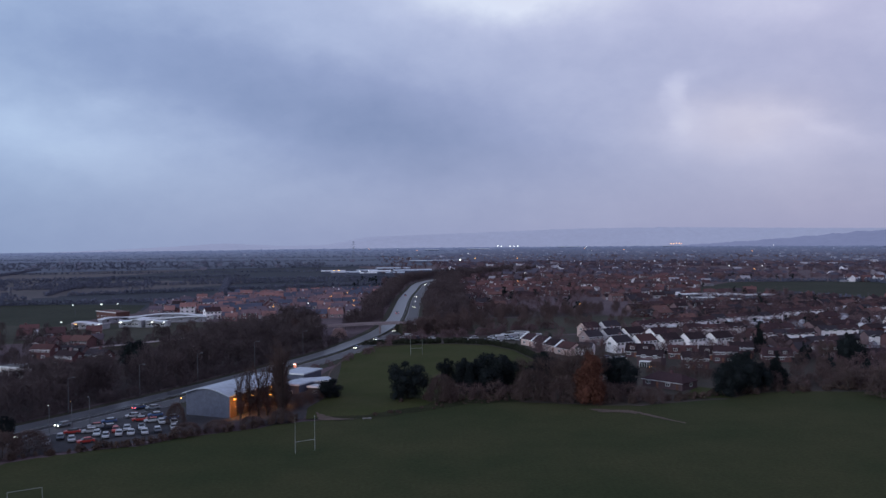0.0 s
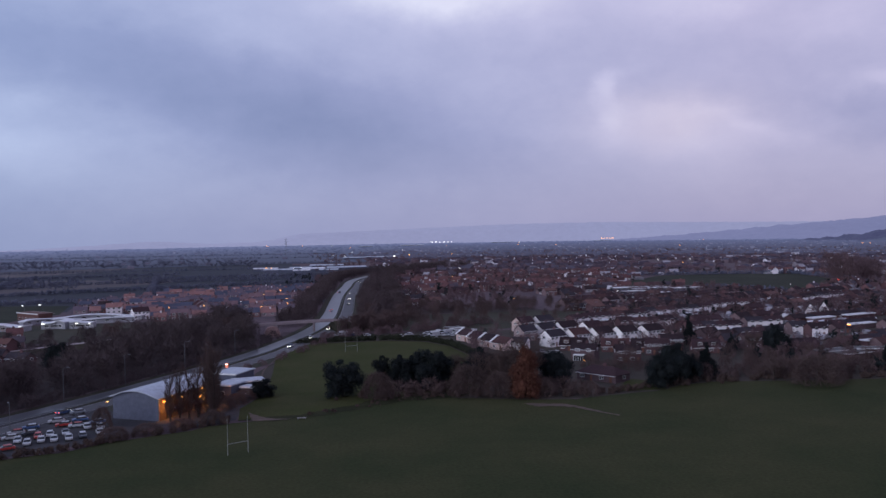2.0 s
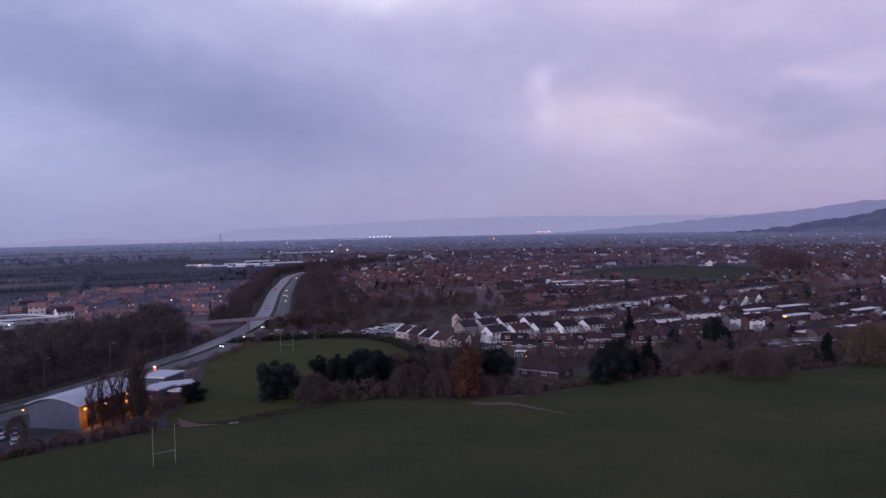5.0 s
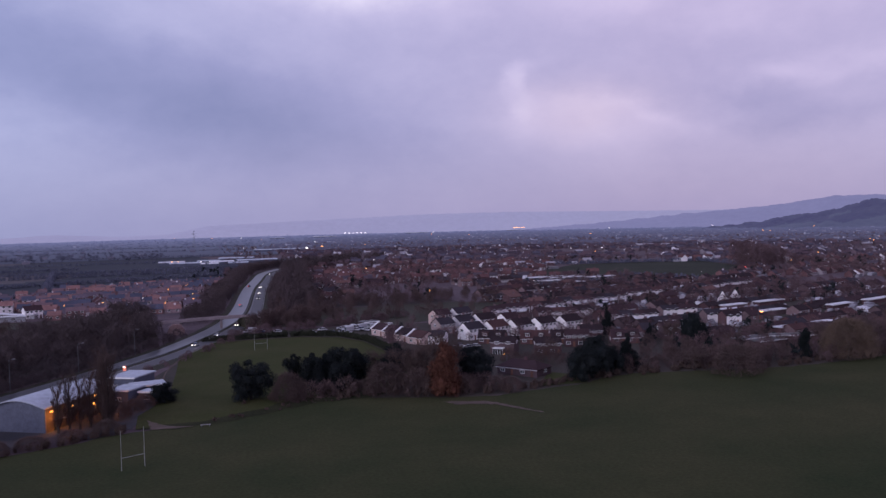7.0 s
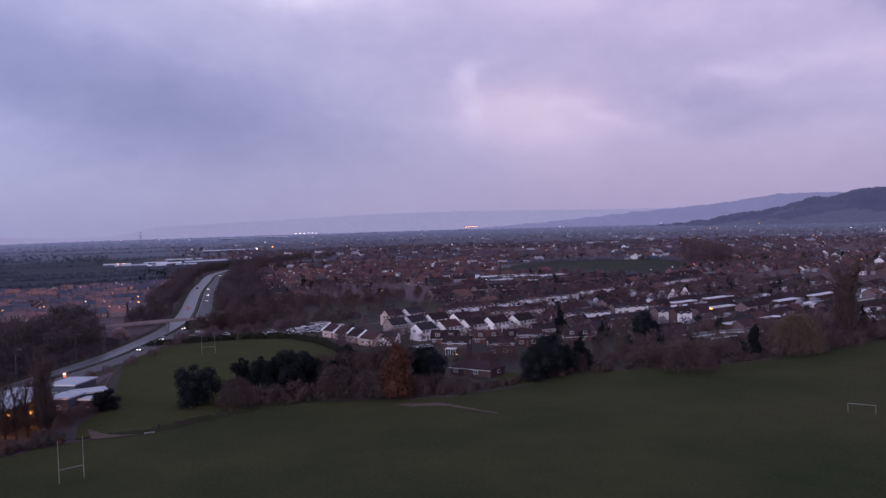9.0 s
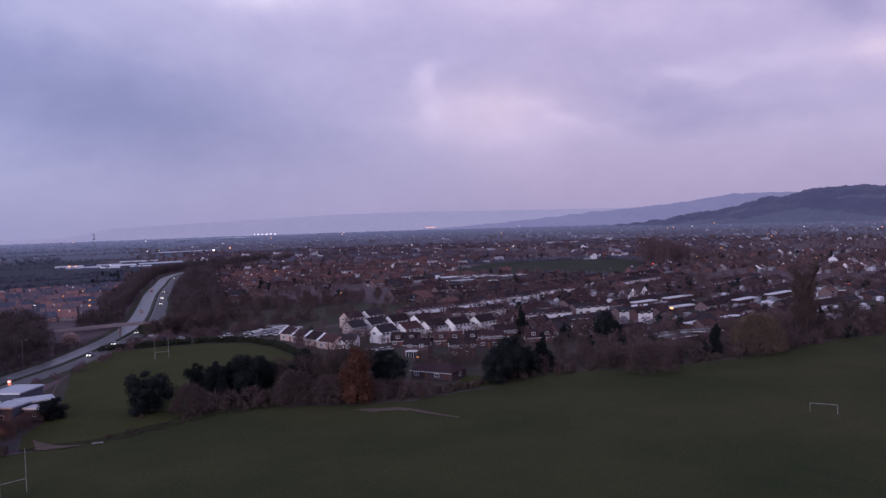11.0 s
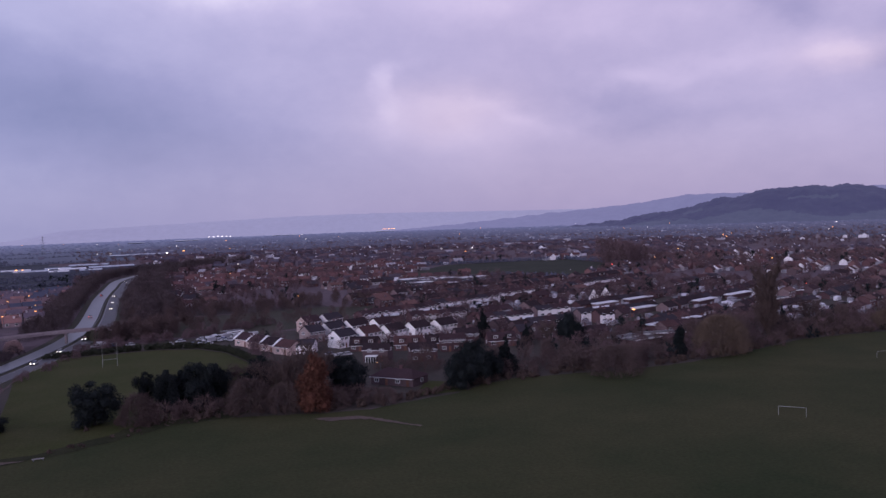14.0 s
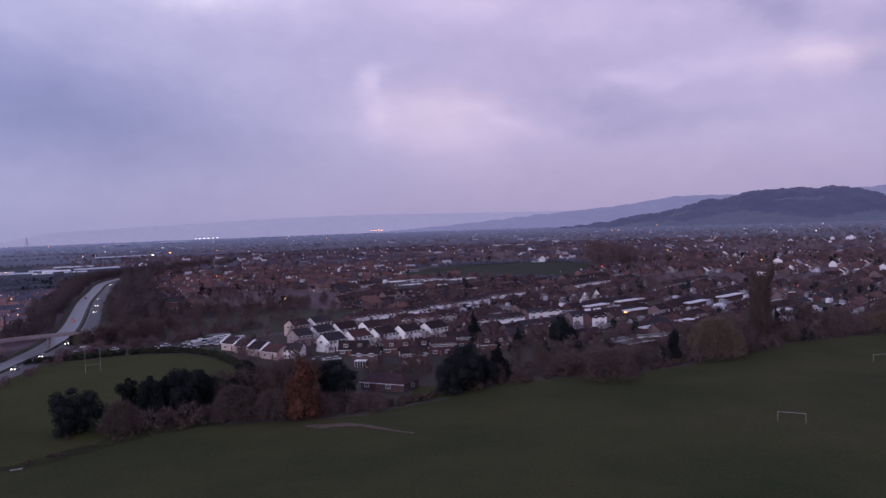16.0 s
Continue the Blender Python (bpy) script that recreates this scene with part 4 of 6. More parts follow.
def gable_roof(l, d, eave, ridge, over=0.35, thick=0.18, hip=0.0):
    """Two pitched slabs with overhang; hip: metres by which the ends slope in."""
    bm = bmesh.new()
    s = (ridge - eave) / (d / 2)
    y, ze = d / 2 + over, eave - over * s
    x = l / 2 + over
    top = [bm.verts.new(c) for c in ((-x, -y, ze + thick), (x, -y, ze + thick), (x - hip, 0, ridge + thick), (-x + hip, 0, ridge + thick), (x, y, ze + thick), (-x, y, ze + thick))]
    low = [bm.verts.new((v.co.x, v.co.y, v.co.z - thick + 0.02)) for v in top]
    for a in (top, low):
        bm.faces.new((a[0], a[1], a[2], a[3])), bm.faces.new((a[3], a[2], a[4], a[5]))
        if hip:
            bm.faces.new((a[0], a[3], a[5])), bm.faces.new((a[1], a[4], a[2]))
    rim = (0, 1, 2, 4, 5, 3) if not hip else (0, 1, 4, 5)
    for i, k in enumerate(rim):
        n = rim[(i + 1) % len(rim)]
        bm.faces.new((top[k], top[n], low[n], low[k]))
    return bm


def house(kind, name, label, l, d, eave, ridge, wall, roof, rich=True, hip=0.0, chimneys=1, bars=False, dormers=0, units=2, conservatory=False, fronts=None):
    """A house with its ridge along x and its front towards -y, centred on the origin. Built once a kind."""
    root = tagged(new(name), label, "house")
    part("wall", gable_wall(l, d, eave, ridge) if not hip else box(-l / 2, l / 2, -d / 2, d / 2, 0, eave), wall, root)
    part("roof", gable_roof(l, d, eave, ridge, hip=hip), roof, root)
    for k in range(chimneys):
        cx = (-l / 2 + 0.6) if k else (l / 2 - 0.6 if chimneys == 2 else 0.8)
        bm = box(cx - 0.5, cx + 0.5, -0.35, 0.35, ridge - 0.9, ridge + 0.9)
        slab(bm, cx - 0.56, cx + 0.56, -0.41, 0.41, ridge + 0.9, ridge + 1.02)
        rod(bm, (cx - 0.2, 0, ridge + 1.0), (cx - 0.2, 0, ridge + 1.35), 0.13, 0.11, 6), rod(bm, (cx + 0.2, 0, ridge + 1.0), (cx + 0.2, 0, ridge + 1.35), 0.13, 0.11, 6)
        part("chimney", bm, M_BRICK, root)
    fr, pn = window_meshes(1.7, 1.2)

    whole = whole_window()

    def opening(x, y, z, turn):
        w = part("window", fr if rich else whole, None, root)
        w.matrix_basis = pose(x, y, z, 0, 0, turn)
        if rich:
            part("pane", pn, None, w)

    storeys = [0.9] if eave < 4 else [0.9, 3.4]
    step = l / units
    for k in range(units):
        x0 = -l / 2 + step * (k + 0.5)
        for z in storeys:
            for x in ((x0 - step * 0.22, x0 + step * 0.25) if z > 2 else (x0 - step * 0.22,)):
                opening(x, -d / 2, z, 0)
            opening(x0, d / 2, z, 180)
        door = box(x0 + step * 0.25 - 0.45, x0 + step * 0.25 + 0.45, -d / 2 - 0.07, -d / 2 + 0.02, 0.0, 2.05)
        slab(door, x0 + step * 0.25 - 0.12, x0 + step * 0.25 + 0.12, -d / 2 - 0.1, -d / 2 - 0.07, 1.3, 1.8)
        part("door", door, M_DOOR, root)
    if rich:
        for x, t in ((-l / 2, 270), (l / 2, 90)):
            opening(x, 0.8, storeys[-1], t)
        for y in (-d / 2 - 0.36, d / 2 + 0.36):
            ze = eave - 0.35 * (ridge - eave) / (d / 2)
            bm = bmesh.new()
            rod(bm, (-l / 2 - 0.3, y - 0.05, ze + 0.04), (l / 2 + 0.3, y - 0.05, ze + 0.04), 0.08, sides=6)
            part("gutter", bm, M_FRAME, root, "white plastic gutter")
    if fronts:
        for y in (-d / 2 - 0.05, d / 2):
            part("rendered_front", box(-l / 2, l / 2, y, y + 0.05, 0, eave - 0.05), fronts, root, "pale rendered front")
    if bars:
        for x in (-l / 2 - 0.5,):
            for sgn in (-1, 1):
                s = (ridge - eave) / (d / 2)
                y1 = sgn * (d / 2 + 0.4)
                z1 = eave - 0.4 * s + 0.25
                bm = bmesh.new()
                q = [bm.verts.new((xx, yy, zz)) for xx in (x, x + 1.0) for yy, zz in ((y1, z1 - 0.25), (y1, z1 + 0.2), (0, ridge + 0.55), (0, ridge))]
                for f in ((0, 1, 2, 3), (4, 7, 6, 5), (0, 4, 5, 1), (1, 5, 6, 2), (2, 6, 7, 3), (3, 7, 4, 0)):
                    bm.faces.new([q[i] for i in f])
                part("verge_board", bm, M_FRAME, root, "white painted verge board")
    for k in range(dormers):
        x = -l / 2 + l * (k + 0.5) / dormers
        zb = eave + 0.5
        bm = box(x - 1.3, x + 1.3, -d / 2 + 0.9, -d / 2 + 3.2, zb, zb + 1.6)
        slab(bm, x - 1.5, x + 1.5, -d / 2 + 0.6, -d / 2 + 3.4, zb + 1.6, zb + 1.75)
        dm = part("dormer", bm, roof, root)
        w = part("window", fr, None, dm)
        w.matrix_basis = pose(x, -d / 2 + 0.9, zb + 0.25)
    if conservatory:
        bm = bmesh.new()
        for k in range(5):
            slab(bm, -l * 0.3 + k * l * 0.1 - 0.06, -l * 0.3 + k * l * 0.1 + 0.06, -d / 2 - 3.0, -d / 2 - 2.88, 0, 2.2)
        slab(bm, -l * 0.32, l * 0.12, -d / 2 - 3.1, -d / 2 - 0.02, 2.2, 2.4)
        c = part("conservatory", bm, M_FRAME, root, "white framed conservatory")
        part("glazing", box(-l * 0.3, l * 0.1, -d / 2 - 2.92, -d / 2 - 0.05, 0.1, 2.2), M_PANE, c)
    HOUSES[kind] = root
    root.matrix_basis = pose(0, -4000, -60)
    return root


placed = []


def put(kind, x, y, turn, sx=1.0, group="", label="", sz=1.0):
    ob = copy_thing(HOUSES[kind], pose(x, y, 0.02, 0, 0, turn) @ Matrix.Diagonal((sx, 1, sz, 1)))
    tagged(ob, label, group=group)
    placed.append((x, y))
    return ob


WHITE = "white rendered semi-detached house with a dark tiled roof"
house("white", "semi_detached_house", WHITE, 10.5, 7.4, 4.7, 7.2, M_RENDER, M_TILE, chimneys=1)
house("peach", "semi_detached_house", "peach rendered semi-detached house with a dark tiled roof", 10.5, 7.4, 4.7, 7.2, M_PEACH, M_TILE)
house("mauve", "semi_detached_house", "grey-mauve rendered semi-detached house with a dark roof", 10.5, 7.4, 4.7, 7.2, M_MAUVE, M_TILE)
house("stepped", "terraced_house", "terraced house with a dark roof and bold white verge boards", 9.6, 8.0, 3.0, 5.3, M_PEACH, M_TILE, chimneys=0, bars=True, units=1)
house("chalet", "chalet_bungalow", "brown-roofed chalet bungalow with flat dormers", 11, 8, 2.4, 5.2, M_BRICK, M_TILE, chimneys=1, dormers=2)
house("brick", "brick_house", "brown brick house with a dark tiled roof", 9.5, 7, 4.4, 6.5, M_BRICK, M_TILE, conservatory=False)
house("garden", "brick_house", "orange-brown brick house with a white conservatory", 9.5, 7, 4.2, 6.2, M_BRICK, M_TILE, conservatory=True, units=1)
house("bungalow", "bungalow", "low brick bungalow with a brown hipped roof", 15.5, 9, 2.5, 4.6, M_BRICK, M_TILE, hip=3.5)
house("terrace", "terraced_house", "pale rendered terraced house with a dark roof", 8, 7, 4.2, 6.2, M_BRICK, M_TILE, rich=False, units=1, fronts=M_RENDER)
house("redterrace", "terraced_bungalow", "low brown brick terraced bungalow with a tiled roof", 8, 7, 2.9, 5.3, M_BRICK, M_TILE, rich=False, units=1)
house("paleterrace", "terraced_bungalow", "low pale terraced bungalow with a tiled roof", 8, 7, 2.7, 5.0, M_BRICK, M_TILE, rich=False, units=1, fronts=M_PALE)
house("steep", "gabled_house", "narrow white gabled house with a steep brown roof", 9, 5.4, 2.6, 7.0, M_RENDER, M_TILE, rich=True, units=1)
house("redroof", "brick_house", "brick house with an orange-red tiled roof", 9.5, 7, 4.6, 6.6, M_BRICK, M_REDTILE, rich=False)
SAMPLES = [k for k in HOUSES if isinstance(k, str) and k != "whole"]

for x, y, k, sx, t in ((68.2, 430.9, "peach", 0.85, 30), (79, 436.3, "white", 0.9, 28), (63.6, 396, "mauve", 0.78, 28), (73.4, 402.6, "white", 0.9, 30), (84.2, 407, "white", 0.95, 28), (96, 405, "white", 0.9, 28), (71.8, 375, "white", 0.88, 31),
                       (83.1, 378.6, "white", 0.9, 30), (94.4, 380.8, "white", 0.92, 30), (106, 383.2, "white", 0.94, 30), (118.5, 385.8, "white", 1.0, 29)):
    c = 5.25 * sx
    put(k, x + c * math.cos(radians(t)), y + c * math.sin(radians(t)), t, sx, "white semis")
for i in range(4):
    put("stepped", 41.2 + i * 4.0, 402.5 - i * 10.4, -60, group="stepped terrace")
put("white", 59.5, 369, -24, 0.7, "white semis", "", 0.75)
for x, y, t, k in ((82, 364, -22, "chalet"), (98, 357, -17, "chalet"), (110, 354, -14, "chalet"), (122, 357, -10, "brick"), (80.5, 338, -30, "garden"), (95, 329, -8, "brick"), (75.5, 292, -48, "bungalow"),
                   (133, 347, -8, "chalet"), (150, 362, 4, "redterrace"), (156, 355, 12, "brick"), (195, 393, 5, "terrace"), (200, 384.5, 6, "terrace"), (112, 345, -14, "brick"), (-154, 352, -20, "brick"), (-143, 355, -20, "brick"), (-174, 374, -10, "brick"), (-163, 378, -10, "chalet"), (-184, 398, -14, "brick"), (-170, 404, -14, "redroof")):
    put(k, x, y, t, group="brick houses by the field")


def terrace(ax, ay, bx, by, kind, group):
    l = math.hypot(bx - ax, by - ay)
    n = max(1, round(l / 8))
    t = math.degrees(math.atan2(by - ay, bx - ax))
    for k in range(n):
        f = (k + 0.5) / n
        k2 = kind if kind == "terrace" or rng.uniform() < 0.74 else ("redterrace", "paleterrace")[kind == "redterrace"]
        high = rng.uniform(0.86, 1.0) if k2 == "terrace" else rng.uniform(0.66, 0.84)
        put(k2, ax + (bx - ax) * f, ay + (by - ay) * f, t, l / n / 8.0, group, "", float(high))


for a in ((100, 452, 124, 463), (125, 464, 147, 473), (148, 480, 194, 501), (198, 512, 226, 520), (258, 534, 312, 566), (146, 405, 175, 411), (150, 374, 180, 381), (182, 421, 201, 423), (310, 497, 370, 532), (120, 430, 150, 436)):
    terrace(*a, "terrace", "pale terraces")
for a in ((275, 462, 361, 519), (221, 372, 265, 388), (196, 355, 240, 372), (186, 398, 250, 422), (215, 440, 270, 462), (205, 345, 250, 358), (262, 420, 330, 452), (290, 440, 370, 486), (160, 345, 182, 352), (165, 392, 182, 397), (262, 368, 330, 396)):
    terrace(*a, "redterrace", "brick terraces")


def flat_block(name, x, y, t, l, d, h, label, wall=M_RENDER, roof=M_FELT, group="", windows=True):
    root = tagged(new(name), label, "building", group)
    root.matrix_basis = pose(x, y, 0.02, 0, 0, t)
    part("wall", box(-l / 2, l / 2, -d / 2, d / 2, 0, h), wall, root)
    bm = box(-l / 2 - 0.4, l / 2 + 0.4, -d / 2 - 0.4, d / 2 + 0.4, h, h + 0.45, 0.05)
    part("roof", bm, roof, root)
    for y0 in (-d / 2 - 0.46, d / 2 + 0.41):
        part("fascia", box(-l / 2 - 0.4, l / 2 + 0.4, y0, y0 + 0.05, h - 0.02, h + 0.47), M_FRAME, root, "white fascia board")
    if windows:
        n = max(1, int(l / 3.5))
        for k in range(n):
            w = part("window", whole_window(), None, root)
            w.matrix_basis = pose(-l / 2 + l * (k + 0.5) / n, -d / 2, 1.0)
    placed.append((x, y))
    return root


GAR = "row of flat-roofed garages with white fascia boards"
for x, y, t, l in ((176, 325, 20, 15), (180, 318, 16, 14), (195, 327, -12, 18), (238, 352, 0, 9), (295, 360, 20, 23), (347, 429, 0, 8), (37, 434, 25, 8), (312, 402, 20, 14)):
    flat_block("garage_row", x, y, t, l, 5, 2.5, GAR, M_BRICK, windows=False, group="garages")
# extensions added to brighten the rows; white roof colour stands for reflected sky
for ax, ay, bx, by in ((100, 452, 147, 473), (148, 480, 194, 501), (198, 512, 226, 520), (146, 405, 175, 411), (150, 374, 180, 381), (186, 398, 250, 422), (215, 440, 270, 462), (262, 420, 330, 452), (196, 355, 240, 372), (160, 428, 205, 440)):
    t, l = math.degrees(math.atan2(by - ay, bx - ax)), math.hypot(bx - ax, by - ay)
    for f in (0.25, 0.74):
        flat_block("flat_extension", ax + (bx - ax) * f + 2.5, ay + (by - ay) * f - 7.5, t, l * float(rng.uniform(0.22, 0.4)), 3.6, 2.3, "low flat-roofed extension, reflected sky painted in as a white roof", M_BRICK, M_WHITEROOF, "garden extensions", False)
for x, y in ((242, 470), (254, 478)):
    put("steep", x, y, 63, 1.0, "steep white gables")
for x, y, t, l, d in ((200, 676, 14, 30, 6), (214, 664, 14, 34, 5), (190, 638, 10, 20, 5), (240, 660, 12, 24, 5), (205, 620, 12, 16, 5)):
    flat_block("school_block", x, y, t, l, d, 2.6, "low flat-roofed school block with a pale roof", M_CLAD, M_WHITEROOF, group="school blocks")

# ---- sports hall and pavilion ----


def sports_hall():
    root = tagged(new("sports_hall"), "sports hall with a pale curved metal roof and blue-grey end wall", "building")
    t = math.degrees(math.atan2(-7, 16))
    root.matrix_basis = pose(-70.5, 251.5, 0.1, 0, 0, t)
    w, l, e, c = 15.7, 28.0, 6.3, 8.2
    arc = [(-w / 2 + w * k / 12, e + (c - e) * (1 - (2 * k / 12 - 1) ** 2)) for k in range(13)]

    def end(y0, y1, mat):
        bm = bmesh.new()
        ra = [bm.verts.new((x, y0, z)) for x, z in [(-w / 2, 0)] + arc + [(w / 2, 0)]]
        rb = [bm.verts.new((x, y1, z)) for x, z in [(-w / 2, 0)] + arc + [(w / 2, 0)]]
        n = len(ra)
        for k in range(n):
            bm.faces.new((ra[k], ra[(k + 1) % n], rb[(k + 1) % n], rb[k]))
        bm.faces.new(ra), bm.faces.new(rb[::-1])
        return part("end_wall", bm, mat, root, "blue-grey clad end wall")

    end(0, 0.4, M_CLAD), end(l - 0.4, l, M_CLAD)
    for x in (-w / 2, w / 2 - 0.4):
        part("side_wall", box(x, x + 0.4, 0.4, l - 0.4, 0, e), M_DARKCLAD, root)
    for k in range(12):
        (xa, za), (xb, zb) = arc[k], arc[k + 1]
        xa -= 0.7 * (k == 0)
        xb += 0.7 * (k == 11)
        bm = bmesh.new()
        q = [bm.verts.new(p) for y in (-0.9, l + 0.9) for p in ((xa, y, za + 0.02), (xb - 0.03, y, zb + 0.02), (xb - 0.03, y, zb + 0.3), (xa, y, za + 0.3))]
        for f in ((0, 1, 2, 3), (7, 6, 5, 4), (0, 4, 5, 1), (1, 5, 6, 2), (2, 6, 7, 3), (3, 7, 4, 0)):
            bm.faces.new([q[i] for i in f])
        part("roof_panel", bm, M_ROOFM, root)
    for y in (4.5, 14, 24):
        part("door", box(w / 2, w / 2 + 0.1, y - 1.2, y + 1.2, 0, 2.4), M_PANE, root, "dark glazed door")
        bm = box(w / 2, w / 2 + 1.6, y - 1.8, y + 1.8, 2.7, 2.9, 0.03)
        part("canopy", bm, M_CLAD, root)
    for y in (8, 10.8, 17.2, 20):
        part("window", box(w / 2 + 0.003, w / 2 + 0.09, y - 1.1, y + 1.1, 3.2, 4.6), M_PANE, root)
    for y, z, s in ((2.2, 4.9, 0.34), (20.5, 5.3, 0.24), (23.0, 3.2, 0.26), (10.5, 4.6, 0.16)):
        part("wall_lamp", box(w / 2 + 0.02, w / 2 + 0.5, y - s, y + s, z, z + 0.5, 0.06), L_AMBER, root, "glowing amber wall lamp")
    return root


hall = sports_hall()
for out, y, z, e in ((2.2, 3.2, 3.4, 1500), (1.8, 22.5, 2.6, 1300)):
    d = bpy.data.lights.new("wall_lamp_light", "POINT")
    d.energy, d.color, d.shadow_soft_size = e, (1.0, 0.32, 0.06), 0.5
    new("wall_lamp_light", d).location = hall.matrix_basis @ Vector((7.85 + out, y, z))

for x, y, t, l, d, h, lb in ((-51.8, 306, -22, 9, 12, 4.2, "flat-roofed pavilion with a pale grey roof"), (-44.6, 291, 18, 9.5, 6.5, 3.6, "flat-roofed pavilion annexe with a white edge"), (-49.6, 283.5, -24, 6.5, 8, 4.0, "flat-roofed grey pavilion block"), (-42.6, 282, -28, 5, 3.6, 3.0, "small flat-roofed pavilion porch with a white edge")):
    flat_block("pavilion", x, y, t, l, d, h, lb, M_CLAD, M_ROOFM, "pavilion blocks")


def sign_box(x, y):
    root = tagged(new("lit_sign"), "small red and white lit roadside sign on a post", "sign")
    root.matrix_basis = pose(x, y, 0.1, 0, 0, -15)
    part("post", box(-0.12, 0.12, -0.12, 0.12, 0, 3.4), M_GREY, root)
    part("panel", box(-0.5, 0.5, -0.2, 0.2, 3.4, 5.0, 0.05), material("sign_glow", (0.8, 0.2, 0.12), (0.8, 0.25, 0.15), 1, 0.5, glow=((1.0, 0.30, 0.20), 0.5)), root, "glowing red panel")
    part("band", box(-0.4, 0.4, -0.24, -0.21, 4.5, 4.8), L_COOL, root, "pale lit band")


sign_box(-56.5, 320)

def low_barrier(x, y, turn):
    root = tagged(new("low_barrier"), "low pale wooden barrier on the grass", "barrier")
    root.matrix_basis = pose(x, y, 0.1, 0, 0, turn)
    part("rail", box(-1.3, 1.3, -0.12, 0.12, 0.35, 0.62, 0.03), M_CONC, root)
    for s in (-1.0, 1.0):
        part("post", box(s - 0.08, s + 0.08, -0.1, 0.1, 0, 0.36), M_GREY, root)


low_barrier(-23.3, 244.6, 8)

# ---- goals ----


def rugby_posts(x, y, turn, top=8.8):
    root = tagged(new("rugby_posts"), "pale steel rugby goalposts standing on grass", "goalposts", "rugby posts")
    root.matrix_basis = pose(x, y, 0.1, 0, 0, turn)
    for s in (-2.6, 2.6):
        part("post", rod(rod(bmesh.new(), (s, 0, 0), (s, 0, 3.2), 0.09, 0.08), (s, 0, 3.2), (s, 0, top), 0.07, 0.05), M_STEEL, root)
    part("crossbar", rod(bmesh.new(), (-2.6, 0, 2.75), (2.6, 0, 2.75), 0.07), M_STEEL, root)


def football_goal(x, y, turn):
    root = tagged(new("football_goal"), "white tubular football goal without a net", "goal", "football goals")
    root.matrix_basis = pose(x, y, 0.1, 0, 0, turn)
    for s in (-3.2, 3.2):
        part("post", rod(bmesh.new(), (s, 0, 0), (s, 0, 2.25), 0.06), M_STEEL, root)
    part("crossbar", rod(bmesh.new(), (-3.26, 0, 2.25), (3.26, 0, 2.25), 0.06), M_STEEL, root)


rugby_posts(-35.35, 209.2, 34)
rugby_posts(-12.9, 375, 12)
football_goal(150.8, 203.4, -48)
football_goal(232, 253.5, -8)
football_goal(-86, 172.4, 33)

# ---- vehicles ----
CARS = {}


def car(kind, paint, label, van=False, head=False, tail=False):
    root = tagged(new("car" if not van else "van"), label, "car" if not van else "van")
    l, w, h = (4.3, 1.78, 1.45) if not van else (5.4, 2.0, 2.3)
    bm = bmesh.new()
    prof = [(-l / 2, 0.35), (-l / 2, 0.8), (-l / 2 + 0.9, 0.95), (l / 2 - 0.35, 0.98), (l / 2, 0.85), (l / 2, 0.35)] if not van else [(-l / 2, 0.4), (-l / 2, 1.0), (-l / 2 + 0.8, 1.2), (-l / 2 + 1.3, h), (l / 2, h), (l / 2, 0.4)]
    a = [bm.verts.new((x, -w / 2, z)) for x, z in prof]
    b = [bm.verts.new((x, w / 2, z)) for x, z in prof]
    n = len(prof)
    for k in range(n):
        bm.faces.new((a[k], a[(k + 1) % n], b[(k + 1) % n], b[k]))
    bm.faces.new(a[::-1]), bm.faces.new(b)
    bmesh.ops.bevel(bm, geom=bm.edges[:], offset=0.06, segments=2, affect="EDGES", profile=0.5)
    part("body", bm, paint, root)
    if not van:
        bm = bmesh.new()
        lo, hi = [(-l / 2 + 0.95, 0.9), (l / 2 - 0.3, 0.92)], [(-l / 2 + 1.65, h - 0.06), (l / 2 - 0.85, h - 0.06)]
        q = [bm.verts.new((x, s * (w / 2 - o), z)) for (x, z), o in ((lo[0], 0.06), (lo[1], 0.06), (hi[1], 0.22), (hi[0], 0.22)) for s in (-1, 1)]
        for f in ((0, 2, 4, 6), (1, 7, 5, 3), (0, 1, 3, 2), (2, 3, 5, 4), (4, 5, 7, 6), (6, 7, 1, 0)):
            bm.faces.new([q[i] for i in f])
        part("glasshouse", bm, M_PANE, root, "dark glass windows")
        part("roof", box(hi[0][0] - 0.05, hi[1][0] + 0.05, -w / 2 + 0.2, w / 2 - 0.2, h - 0.08, h, 0.03), paint, root)
    else:
        part("windscreen", box(-l / 2 + 0.72, -l / 2 + 1.12, -w / 2 + 0.15, w / 2 - 0.15, 1.35, 2.0), M_PANE, root)
    for sx in (-l * 0.31, l * 0.31):
        for sy in (-w / 2 + 0.1, w / 2 - 0.1):
            wh = part("wheel", rod(bmesh.new(), (sx, sy - 0.11, 0.32), (sx, sy + 0.11, 0.32), 0.32, sides=14), M_RUBBER, root)
            part("rim", rod(bmesh.new(), (sx, sy - 0.125, 0.32), (sx, sy + 0.125, 0.32), 0.19, sides=10), M_GREY, wh)
    for s in (-0.62, 0.62):
        g = 0.2 if head else 0.14
        part("headlight", box(-l / 2 - 0.05, -l / 2 + 0.05, s - g, s + g, 0.56, 0.56 + g * 1.3), L_WHITE if head else L_OFF, root)
        part("tail_light", box(l / 2 - 0.04, l / 2 + 0.05, s - 0.16, s + 0.16, 0.62, 0.85), L_RED if tail else M_REDPAINT, root)
    root.matrix_basis = pose(0, -4000, -60)
    CARS[kind] = root
    SAMPLES.append(root)


